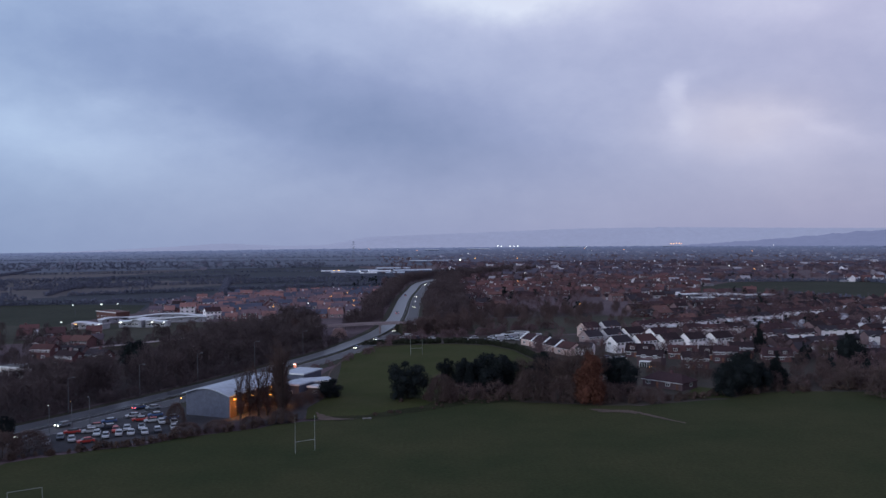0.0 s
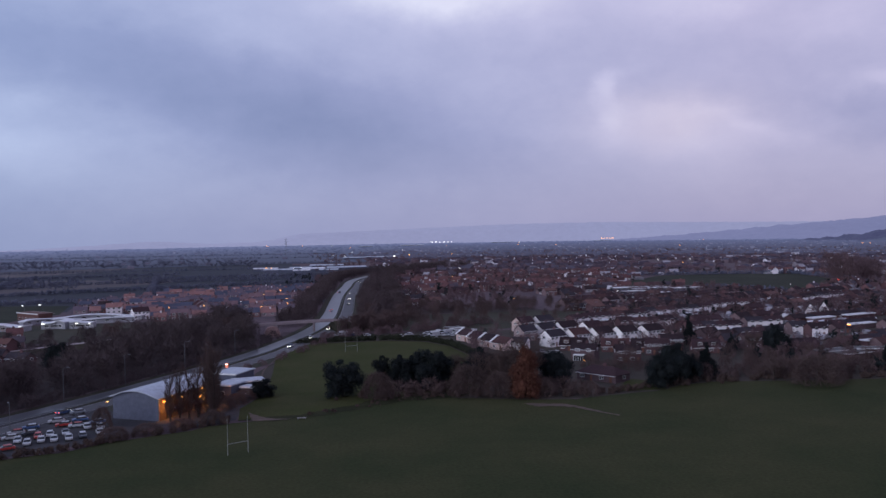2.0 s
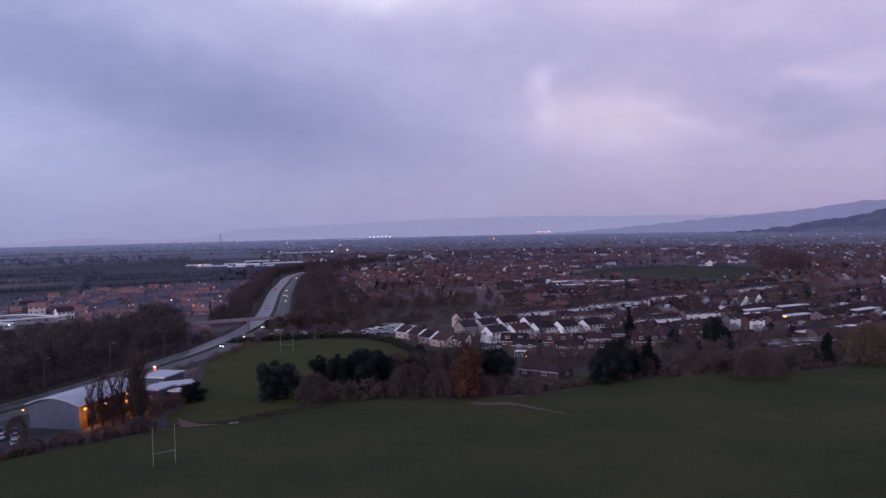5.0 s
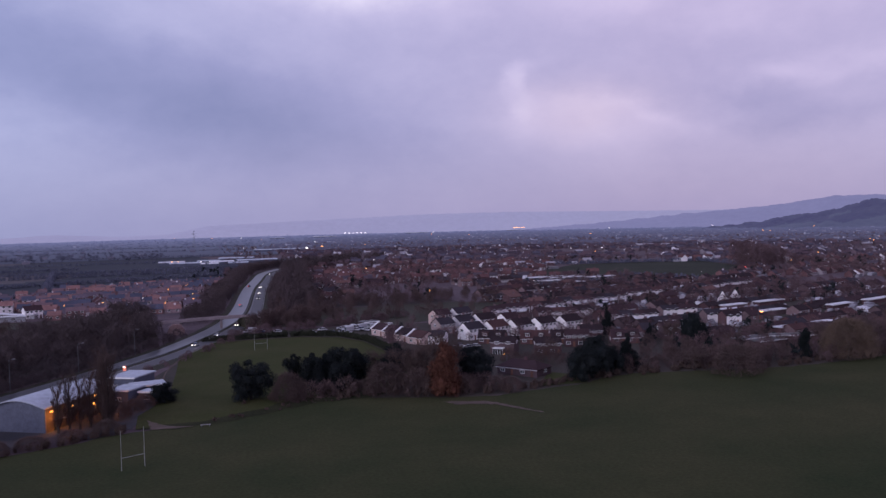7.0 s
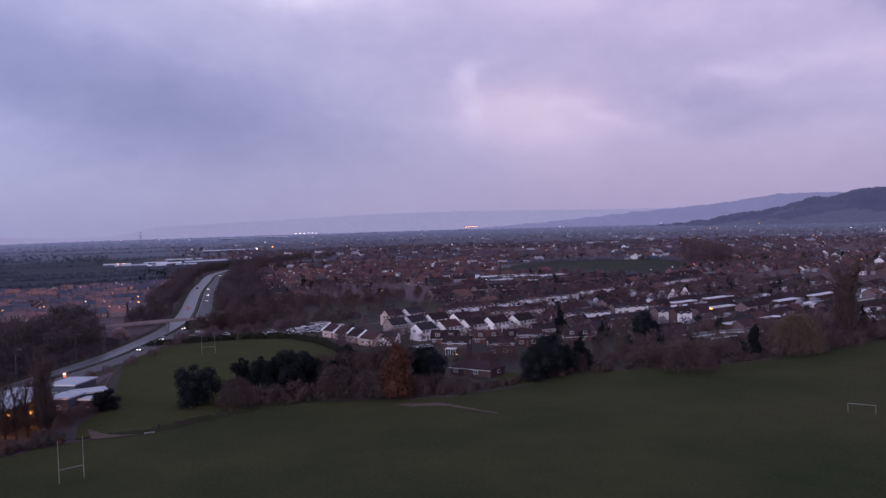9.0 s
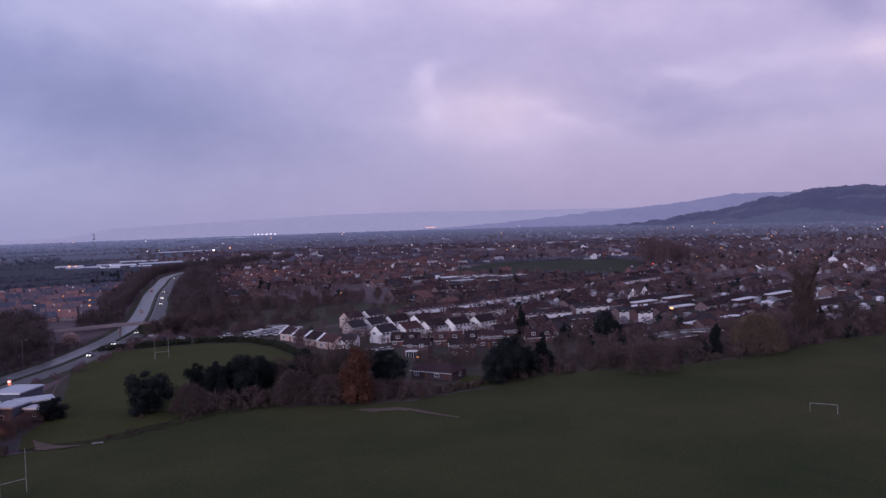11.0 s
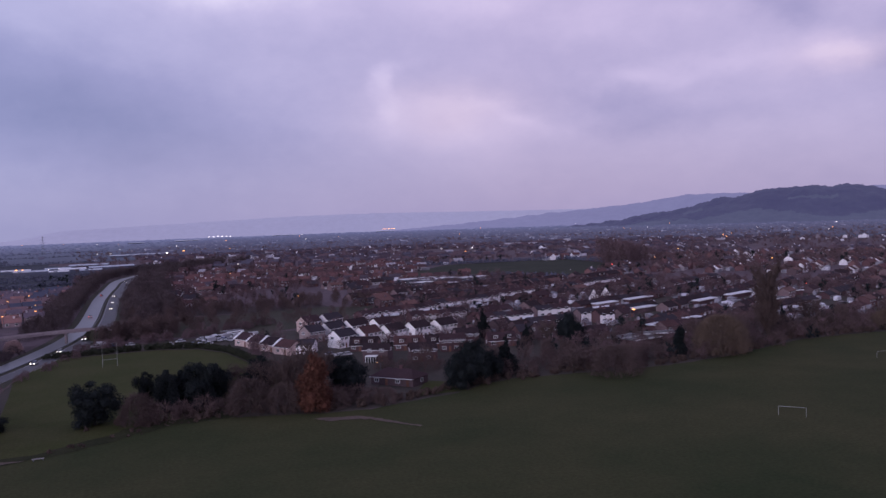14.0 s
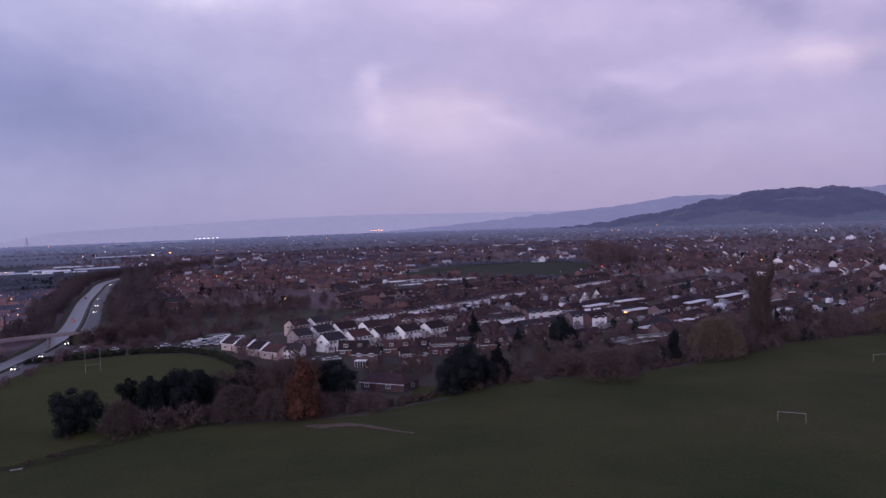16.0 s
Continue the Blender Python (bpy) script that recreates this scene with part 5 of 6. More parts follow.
car("parked", M_PAINT, "parked car with glossy paint on asphalt")
car("white", M_WHITEPAINT, "white car parked on asphalt")
car("red", M_REDPAINT, "red car parked on asphalt")
car("lit", M_PAINT, "car driving with its headlights on", head=True, tail=True)
car("van", M_WHITEPAINT, "white panel van parked on asphalt", van=True)
car("litvan", M_WHITEPAINT, "white van with its lights on", van=True, head=True, tail=True)


def parked(kind, x, y, turn, group="parked cars", label=""):
    tagged(copy_thing(CARS[kind], pose(x, y, 0.14, 0, 0, turn)), label, group=group)


for x, y, t, k in ((-102, 225, 60, "parked"), (-98, 222.5, 62, "white"), (-93.5, 220.5, 35, "red"), (-90.5, 226, 70, "white"), (-88, 228.6, 70, "white"), (-85, 229.2, 70, "white"), (-81.6, 230, 72, "white"), (-78.8, 232, 74, "parked"),
                   (-75.4, 235.2, 74, "white"), (-97, 232, 20, "white"), (-93.8, 236.5, 24, "parked"), (-90.5, 233, 70, "red"), (-88, 234.6, 70, "white"), (-96.5, 244, 24, "parked"), (-92.2, 251, 25, "white"), (-88.5, 246, 20, "parked"),
                   (-84.5, 244.4, 20, "parked"), (-81, 242.4, 75, "white"), (-77.4, 242, 75, "white"), (-90.2, 262.5, 30, "parked"), (-84.5, 236, 72, "parked"), (-98, 238, 24, "parked"), (-94, 229, 70, "parked"), (-101.5, 231, 22, "parked"),
                   (-80, 248, 20, "parked"), (-86, 252, 22, "parked"), (-103, 219, 60, "parked")):
    parked(k, x, y, 108 + (t % 7) if t > 50 else t)
for x, y, t, k in ((22, 388, 30, "white"), (25, 391, 30, "van"), (29, 392, 110, "white"), (31.5, 394, 110, "parked"), (33.5, 390, 100, "white"), (24, 384, 20, "white"), (17, 386, 30, "parked"), (13, 398, 20, "white"), (8, 420, 10, "white"), (-8, 428, 5, "white"), (-22, 432, 12, "white"), (-16, 430, 8, "parked"), (31, 398, 40, "van"),
                   (69, 352, 0, "white"), (72, 353, 0, "white"), (66, 356, 20, "parked"), (105, 366, 10, "white"), (112, 366, 8, "parked"), (127, 368, 5, "white"), (178, 333, 20, "white"), (183, 335, 20, "parked"), (200, 334, 10, "white")):
    parked(k, x + 1 * (y > 380), y + 29 * (380 < y < 410), t, "cars in the streets")
for x, y, t, k in ((26, 424, 20, "van"), (29, 427, 100, "van"), (32, 425.5, 15, "white"), (34, 429, 25, "van"), (38, 428, 20, "van"), (41, 431, 30, "white"), (23, 429, 12, "white"), (-19, 433, 8, "van"), (-14.5, 432.5, 8, "white"), (45, 427, 20, "van")):
    parked(k, x, y, t, "vehicles by the pitch hedge")


def on_road(k, y, off, kind, back):
    i = min(range(len(ROAD) - 1), key=lambda j: abs(ROAD[j][1] - y))
    x0, y0 = along(ROAD, off)[i]
    dx, dy = ROAD[i + 1][0] - ROAD[i][0], ROAD[i + 1][1] - ROAD[i][1]
    a = math.degrees(math.atan2(dy, dx))
    tagged(copy_thing(CARS[kind], pose(x0, y0, 0.16 + float(drop(x0, y0)), 0, 0, a + (180 if back else 0))), group="moving cars")


for y, off, kind, back in ((268, 13, "lit", True), (398, 12.8, "lit", False), (428, 12.6, "lit", False), (462, 13, "lit", False), (610, 14, "lit", False), (655, 14, "lit", False), (700, 13, "lit", False), (865, 13.5, "lit", False),
                           (560, 4, "lit", True), (720, 3.5, "lit", True), (245, 12.5, "lit", False), (232, 15, "lit", False)):
    on_road(0, y, off, kind, back)

# ---- street lamps ----


def street_lamp(x, y, h, turn, lit=None, big=1.0, group="street lamps"):
    lb = {None: "unlit grey street lamp on a tall steel column", "amber": "street lamp with a glowing amber head", "cool": "street lamp with a glowing white head", "red": "traffic signal on a pole showing a red light"}[lit]
    root = tagged(new("street_lamp"), lb, "street lamp", group)
    root.matrix_basis = pose(x, y, 0.1 + float(drop(x, y)), 0, 0, turn)
    part("pole", rod(bmesh.new(), (0, 0, 0), (0, 0, h), 0.14, 0.08), M_GREY, root)
    part("arm", rod(bmesh.new(), (0, 0, h), (1.4, 0, h + 0.25), 0.06, 0.05, 6), M_GREY, root)
    part("lamp_head", box(1.1, 1.1 + 0.9 * big, -0.2 * big, 0.2 * big, h + 0.12, h + 0.12 + 0.25 * big, 0.03), {None: L_OFF, "amber": L_AMBER, "cool": L_COOL, "red": L_RED}[lit], root)


for i, y in enumerate((256, 281, 308, 338, 372)):
    px, py = along(ROAD, -2)[min(range(len(ROAD)), key=lambda j: abs(ROAD[j][1] - y))]
    street_lamp(px, py, 10.5, 0)
street_lamp(-102, 244, 7, 120)
street_lamp(-104.5, 238, 7, 120, "amber", 0.5)
street_lamp(-108, 232, 7, 120, "cool", 0.5)
street_lamp(-77, 246, 6, 90, "amber", 0.8)

# ---- the housing estate and the town ----


def rows_of_houses(poly, angle, gap, pitch_u, keep, avoid, own=None):
    """House places in rows: x, y, turn. own: the district whose part of the polygon is filled."""
    c, s = math.cos(radians(angle)), math.sin(radians(angle))
    us = [x * c + y * s for x, y in poly]
    vs = [-x * s + y * c for x, y in poly]
    out = []
    v, k = min(vs), 0
    while v < max(vs):
        n = int((max(us) - min(us)) / pitch_u / 1.075) + 1
        line = min(us) + np.cumsum(pitch_u * rng.uniform(0.85, 1.3, n))
        if own is not None:
            lx, ly = line * c - v * s, line * s + v * c
            best = np.argmin([(lx - q[0]) ** 2 + (ly - q[1]) ** 2 for q in DISTRICTS], axis=0)
            line = line[best == own]
        for u in line:
            x, y = float(u * c - v * s), float(u * s + v * c)
            if rng.uniform() < keep and inside(x, y, poly) and not avoid(x, y):
                out.append((x + rng.normal(0, 0.5), y + rng.normal(0, 0.5), angle + rng.normal(0, 2) + (90 if rng.uniform() < 0.08 else 0)))
        v += gap * (0.72 if k % 2 else 1.28) * rng.uniform(0.92, 1.08)
        k += 1
    return out


def town_mesh(name, places, walls, roofs, light, label, windows=False, lean=1.0):
    """Many far houses as one mesh; some with a pale extension or garage."""
    vs, fs, ix, n = [], [], [], 0
    for x, y, t in places:
        l, d = rng.uniform(6, 10) * lean, rng.uniform(6.0, 7.2)
        e = rng.choice([2.5, 2.9, 4.6], p=[0.46, 0.37, 0.17])
        r = e + rng.uniform(1.9, 2.6)
        z = float(drop(x, y))
        c, s = math.cos(radians(t)), math.sin(radians(t))
        o = 0.35
        so = (r - e) / (d / 2)
        lz = e - o * so
        loc = [(-l / 2, -d / 2, 0), (l / 2, -d / 2, 0), (l / 2, d / 2, 0), (-l / 2, d / 2, 0), (-l / 2, -d / 2, e), (l / 2, -d / 2, e), (l / 2, d / 2, e), (-l / 2, d / 2, e), (-l / 2, 0, r), (l / 2, 0, r),
               (-l / 2 - o, -d / 2 - o, lz + .15), (l / 2 + o, -d / 2 - o, lz + .15), (l / 2 + o, 0, r + .15), (-l / 2 - o, 0, r + .15), (l / 2 + o, d / 2 + o, lz + .15), (-l / 2 - o, d / 2 + o, lz + .15)]
        fc = [(0, 1, 5, 4), (2, 3, 7, 6), (1, 2, 6, 9, 5), (3, 0, 4, 8, 7), (10, 11, 12, 13), (13, 12, 14, 15)]
        mi = [0, 0, 0, 0, 1, 1]
        k = len(loc)
        if rng.uniform() < 0.55:
            cx = rng.uniform(-l / 2 + 1, l / 2 - 1)
            loc += [(cx + a, b, r + h) for h in (-0.7, 1.0) for a, b in ((-.5, -.4), (.5, -.4), (.5, .4), (-.5, .4))]
            fc += [(k, k + 1, k + 5, k + 4), (k + 1, k + 2, k + 6, k + 5), (k + 2, k + 3, k + 7, k + 6), (k + 3, k, k + 4, k + 7), (k + 4, k + 5, k + 6, k + 7)]
            mi += [0] * 5
            k += 8
        if light and rng.uniform() < 0.5:
            w, dd, h = rng.uniform(3, 9), rng.uniform(2.5, 5), rng.uniform(1.9, 2.6)
            cx, cy = rng.uniform(-l / 2, l / 2), (-d / 2 - dd / 2 - rng.uniform(0, 5)) * rng.choice([-1, 1], p=[0.3, 0.7])
            loc += [(cx + a * w / 2, cy + b * dd / 2, hh) for hh in (0, h) for a, b in ((-1, -1), (1, -1), (1, 1), (-1, 1))]
            fc += [(k, k + 1, k + 5, k + 4), (k + 1, k + 2, k + 6, k + 5), (k + 2, k + 3, k + 7, k + 6), (k + 3, k, k + 4, k + 7), (k + 4, k + 5, k + 6, k + 7)]
            mi += [2] * 5
            k += 8
        if windows:
            m = max(2, int(l / 3.2))
            for sgn in (-1, 1):
                for zz in ([0.9] if e < 4 else [0.9, 3.3]):
                    for q in range(m):
                        wx = -l / 2 + l * (q + 0.5) / m
                        yy = sgn * (d / 2 + 0.03)
                        for a, b, h0, h1, mm, yo in ((wx - .8, wx + .8, zz, zz + 1.2, 3, 0), (wx - .65, wx + .65, zz + .15, zz + 1.05, 4, 0.02 * sgn)):
                            loc += [(a, yy + yo, h0), (b, yy + yo, h0), (b, yy + yo, h1), (a, yy + yo, h1)]
                            fc.append((k, k + 1, k + 2, k + 3))
                            mi.append(mm)
                            k += 4
        a = np.array(loc)
        vs.append(np.stack([a[:, 0] * c - a[:, 1] * s + x, a[:, 0] * s + a[:, 1] * c + y, a[:, 2] + z], 1))
        fs += [tuple(i + n for i in f) for f in fc]
        ix += mi
        n += len(loc)
    me = raw(name, np.concatenate(vs), fs, [walls, roofs, light or walls, M_FRAME, M_PANE], ix)
    return tagged(new(name, me), label, "houses", kind="stuff")


def near_placed(x, y, d=11):
    return any(abs(px - x) < d and abs(py - y) < d for px, py in placed)


estate = rows_of_houses(ESTATE, 12, 15.5, 9.6, 0.95, lambda x, y: near_placed(x, y, 14) or x > road_x(y) - 20)
town_mesh("estate_houses", estate, E_WALL, E_ROOF, None, "close rows of red brick houses with grey roofs", True)

# districts of the town, each with its own street angle
DISTRICTS = [(150, 470, 22), (330, 430, 28), (300, 560, 31), (60, 720, 12), (150, 800, -12), (420, 560, 33), (560, 480, 24), (520, 720, 40), (330, 950, 5), (700, 620, 20), (120, 1050, -25), (520, 1000, 30), (800, 900, 48),
             (300, 1350, 18), (700, 1300, -15), (1050, 800, 25), (1200, 1200, 40), (900, 1700, 10), (300, 1900, 35), (1600, 1600, 20), (1400, 2300, -20), (500, 2600, 12)]
WHITES = [(10, 330), (132, 335), (142, 398), (152, 470), (60, 445), (10, 425)]
TOWN = [(20, 425), (132, 350), (215, 345), (300, 345), (460, 345), (700, 400), (1500, 900), (2300, 2000), (1800, 3600), (700, 4200), (200, 3600), (-60, 2100), (10, 1180), (20, 900), (0, 585), (44, 578), (100, 562), (108, 535), (60, 440)]


def town_places():
    near, mid, far = [], [], []
    for i, (dx, dy, ang) in enumerate(DISTRICTS):
        def avoid(x, y):
            if near_placed(x, y) or inside(x, y, WHITES) or inside(x, y, GREEN) or x < road_x(y) + 40 and y < 1230:
                return True
            if math.hypot(x - 215, y - 655) < 45 or 400 < x < 480 and 700 < y < 790:
                return True
            r = math.hypot(x, y)
            return noise.noise((x * 0.006, y * 0.006, 5.0)) > (0.42 if r < 1200 else 0.25) or rng.uniform() < max(0, (r - 1800) / 3200)
        r0 = math.hypot(dx, dy)
        pl = rows_of_houses(TOWN, ang, 24 if r0 < 1000 else 32, 11 if r0 < 1000 else 15, 0.86, avoid, i)
        for p in pl:
            r = math.hypot(p[0], p[1])
            (near if r < 470 else mid if r < 1000 else far).append(p)
    return near, mid, far


near, mid, far = town_places()
near = sorted(near + mid, key=lambda p: math.hypot(p[0], p[1]))
for p in near[:210]:
    k = ("redterrace", "redterrace", "paleterrace", "redterrace", "chalet", "redterrace", "redroof", "paleterrace", "redterrace", "paleterrace")[rng.integers(10)]
    put(k, p[0], p[1], p[2], rng.uniform(0.95, 1.25), "houses of the suburb", "", rng.uniform(0.78, 0.95))
town_mesh("suburb_houses", near[210:], T_WALL, T_ROOF, T_LIGHT, "rows of brick and pale suburban houses", True)
town_mesh("far_town_houses", [p for p in far if math.hypot(p[0], p[1]) < 1600], F_WALL, F_ROOF, F_WALL, "distant roofs and walls of the town, tinted with haze", False, 1.2)
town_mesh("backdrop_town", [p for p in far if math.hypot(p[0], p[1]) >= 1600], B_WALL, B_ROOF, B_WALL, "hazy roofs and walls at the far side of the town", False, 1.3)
west = [(x, y, t) for x, y, t in rows_of_houses([(-330, 340), (-176, 345), (-150, 450), (-230, 500), (-420, 560), (-420, 420)], 20, 34, 15, 0.4, lambda x, y: near_placed(x, y) or inside(x, y, WEST_WOOD))]
westfar = rows_of_houses([(-900, 1500), (-60, 1350), (-60, 2600), (-900, 2600)], 10, 90, 40, 0.22, lambda x, y: False)
westfar += rows_of_houses([(-700, 2600), (1200, 2600), (1200, 3800), (-700, 3800)], 15, 110, 60, 0.25, lambda x, y: False)
town_mesh("west_houses", west, T_WALL, T_ROOF, T_LIGHT, "scattered houses beyond the road", True)
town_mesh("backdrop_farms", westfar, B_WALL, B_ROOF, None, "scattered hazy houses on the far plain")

# sheds, greenhouses and garages in the gardens
def garden_sheds():
    vs, fs, n = [], [], 0
    while n < 8 * 430:
        a, r = radians(rng.uniform(18, 48)), rng.uniform(360, 640)
        x, y = r * math.sin(a), r * math.cos(a)
        if not inside(x, y, TOWN) or near_placed(x, y, 6) or inside(x, y, GREEN) or inside(x, y, WHITES):
            continue
        w, d, hh, t = rng.uniform(1.8, 6.5), rng.uniform(1.6, 3.0), rng.uniform(1.4, 2.0), radians(28 + rng.normal(0, 6))
        for z in (0, hh):
            for u, v in ((-1, -1), (1, -1), (1, 1), (-1, 1)):
                u, v = u * w / 2, v * d / 2
                vs.append((x + u * math.cos(t) - v * math.sin(t), y + u * math.sin(t) + v * math.cos(t), z + 0.25 * (z > 0) * (v > 0)))
        fs += [tuple(n + k for k in f) for f in ((0, 1, 5, 4), (1, 2, 6, 5), (2, 3, 7, 6), (3, 0, 4, 7), (4, 5, 6, 7))]
        n += 8
    tagged(new("garden_sheds", raw("garden_sheds", vs, fs, T_LIGHT)), "small pale sheds and garages behind the houses", "sheds", kind="stuff")


garden_sheds()

# garden and street trees of the town
def tree_places(n, r0, r1, a0, a1, smin, smax):
    out = []
    while len(out) < n:
        a, r = radians(rng.uniform(a0, a1)), math.sqrt(rng.uniform(r0 * r0, r1 * r1))
        x, y = r * math.sin(a), r * math.cos(a)
        if inside(x, y, FIELD) or inside(x, y, PITCH2) or inside(x, y, GREEN) or near_placed(x, y, 6) or -8 < x - road_x(y) < 26 and y < 1230 or x < 20 and y < 520 or inside(x, y, LOT) or inside(x, y, ESTATE):
            continue
        if noise.noise((x * 0.011, y * 0.011, 2.0)) < -0.1 and r < 2200:
            continue
        s = rng.uniform(smin, smax)
        out.append((x, y, s, s * rng.uniform(0.8, 1.2)))
    return out


SMALL = [joined([bare_crown(8, 7, 70, thick=1.8), dome_crown(7.5, 6.5, 90, 1.8)]) for _ in range(3)]
SMALLEVER = [leafy(5, 3.6, "column", 70, 6, 0.8), leafy(4, 4.5, "round", 70, 5, 0.8)]
scatter("garden_trees", SMALL, tree_places(2300, 330, 1000, -4, 50, 0.4, 0.9) + tree_places(600, 330, 620, 12, 50, 0.35, 0.75) + tree_places(800, 420, 950, 26, 52, 0.45, 0.9), M_TWIGW, "leafless garden trees among the houses", "trees")
scatter("estate_trees", SMALL, fill(ESTATE, 170, 0.3, 0.65), M_TWIGW, "small bare trees between the estate houses", "trees")
scatter("garden_evergreens", SMALLEVER, tree_places(300, 300, 1000, -6, 50, 0.5, 1.5) + tree_places(110, 330, 560, 14, 50, 0.5, 1.3) + tree_places(110, 420, 950, 28, 52, 0.7, 1.7), M_PINE, "dark evergreens among the houses", "trees")
scatter("town_trees", FARTREE, [(x, y, s, z * 0.75) for x, y, s, z in tree_places(2600, 900, 2200, -4, 52, 0.45, 0.95)], M_TWIGW, "distant bare trees of the town", "trees")
# far woods whose emission imitates haze
M_HAZE = material("hazed_valley_wood", (0.064, 0.070, 0.100), (0.088, 0.092, 0.124), 0.01, 0.95, vary=0.2, island=True, air=1.2)
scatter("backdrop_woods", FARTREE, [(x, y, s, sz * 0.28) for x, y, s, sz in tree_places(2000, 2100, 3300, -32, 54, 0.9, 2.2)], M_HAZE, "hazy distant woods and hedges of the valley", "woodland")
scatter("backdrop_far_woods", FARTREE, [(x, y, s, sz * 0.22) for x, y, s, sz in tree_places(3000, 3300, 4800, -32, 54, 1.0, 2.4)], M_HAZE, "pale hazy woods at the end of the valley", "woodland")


def valley_sheet():
    """The far plain, with haze painted in as emission, from two kilometres to the foot of the hills."""
    vs, fs, n = [], [], 88
    radii = list(range(1500, 4960, 80))
    for r in radii:
        for k in range(n):
            a = radians(-34 + k)
            vs.append((r * math.sin(a), r * math.cos(a), float(drop(r, 0)) + 0.6))
    for i in range(len(radii) - 1):
        for k in range(n - 1):
            fs.append((i * n + k, i * n + n + k, i * n + n + k + 1, i * n + k + 1))
    mt = material("hazed_valley_floor", (0.022, 0.026, 0.039), (0.036, 0.039, 0.053), 0.004, 0.95, fine=0.02, air=1.2)
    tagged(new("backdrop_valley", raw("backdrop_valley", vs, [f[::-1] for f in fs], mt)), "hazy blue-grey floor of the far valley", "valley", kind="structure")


valley_sheet()


def hedgerows():
    out = []
    for (ax, ay, bx, by) in ((-420, 640, -190, 690), (-190, 735, -60, 800), (-330, 760, -60, 880), (-420, 900, -60, 960), (-300, 1000, -50, 1030), (-600, 1050, -250, 1120), (-620, 800, -330, 880), (-800, 1300, -60, 1260),
                             (-900, 1600, -80, 1500), (-1000, 2000, -100, 1900), (-1300, 2400, -100, 2300), (-350, 760, -420, 1100), (-190, 740, -260, 1050), (-600, 1100, -700, 1500), (262, 870, 430, 850), (180, 735, 262, 860), (420, 850, 420, 720), (305, 615, 262, 690)):
        out += row([(ax, ay), (bx, by)], 1.5 if abs(ay) < 1300 else 3, 1.0, 0.6, 1.0)
    return out


scatter("hedgerows", FARHEDGE, hedgerows(), M_HAZEWOOD, "dark hedgerows between the fields, tinted with blue haze", "hedge")
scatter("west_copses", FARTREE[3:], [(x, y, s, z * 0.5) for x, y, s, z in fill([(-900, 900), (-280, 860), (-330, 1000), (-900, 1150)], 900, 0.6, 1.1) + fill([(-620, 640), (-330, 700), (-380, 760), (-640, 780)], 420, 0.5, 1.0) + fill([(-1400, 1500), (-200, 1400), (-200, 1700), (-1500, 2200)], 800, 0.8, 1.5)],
        M_HAZEWOOD, "dark bare copses in the western fields, tinted with blue haze", "woodland")

# ---- school, depot, western buildings ----
def wavy_block(line, width, h, swell, waves, label):
    """A school wing under one white roof that rises and falls along its length."""
    root = tagged(new("school_wing"), label, "school building", "western school")
    mid = smooth_line(line, 8)
    u = np.linspace(0, 1, len(mid))
    top = h + swell * np.sin(u * waves * math.tau)
    for name, w, z0, z1, mat in (("wall", width / 2 - 0.9, 0 * top, top - 0.02, M_SCHOOL), ("roof", width / 2, top, top + 0.45, M_WHITEROOF)):
        l, r = along(mid, -w), along(mid, w)
        vs, fs = [], []
        for p, q, a, b in zip(l, r, z0, z1):
            vs += [(*p, a), (*q, a), (*q, b), (*p, b)]
        for i in range(len(mid) - 1):
            fs += [(4 * i + k, 4 * i + 4 + k, 4 * i + 4 + (k + 1) % 4, 4 * i + (k + 1) % 4) for k in range(4)]
        m = 4 * len(mid) - 4
        fs += [(0, 1, 2, 3), (m + 3, m + 2, m + 1, m)]
        part(name, raw(name, [tuple(float(c) for c in v) for v in vs], fs, mat), None, root)
    front = along(mid, width / 2 - 0.9)
    for k in range(3, len(mid) - 3, 3):
        a = math.degrees(math.atan2(front[k + 1][1] - front[k][1], front[k + 1][0] - front[k][0]))
        part("window", whole_window(), None, root).matrix_basis = pose(*front[k], 1.1, 0, 0, a) @ Matrix.Diagonal((1.3, 1, 1.2, 1))
    placed.extend(line)
    return root


M_SCHOOL = material("pale_school_walls", (0.26, 0.26, 0.29), (0.36, 0.36, 0.39), 0.1, 0.8, fine=1.0)
for line, w, h, swell, waves in (([(-206, 516), (-200, 532), (-186, 546), (-164, 549), (-144, 542)], 4.5, 2.6, 0.5, 2.0), ([(-192, 525), (-182, 527), (-166, 526), (-146, 530)], 4, 2.6, 0.4, 1.5),
                                 ([(-213, 493), (-204, 495), (-193, 492)], 8, 3.0, 0.7, 1.0), ([(-189, 501), (-181, 503), (-174, 501)], 9, 3.8, -0.7, 1.0), ([(-173, 499), (-167, 500.5), (-160, 501)], 8, 3.4, 0.5, 1.0)):
    wavy_block(line, w, h, swell, waves, "low pale school wing under a white wavy roof")
flat_block("school_building", -212, 552, -40, 24, 9, 4.5, "low school building with a red wall and roof", M_REDTILE, M_REDTILE, "western school")
for x, y, t, sx in ((-184, 600, 4, 0.8), (-147, 546, 30, 0.9)):
    put("white", x, y, t, sx, "houses by the school", "white rendered house beside the school")
for x, y, t, l, d, h in ((-151, 314, -20, 12, 6, 3.0), (-166, 332, -20, 10, 6, 3.2)):
    flat_block("white_bungalow", x, y, t, l, d, h, "low white building at the edge of the wood", M_RENDER, M_FELT, "wood edge buildings")


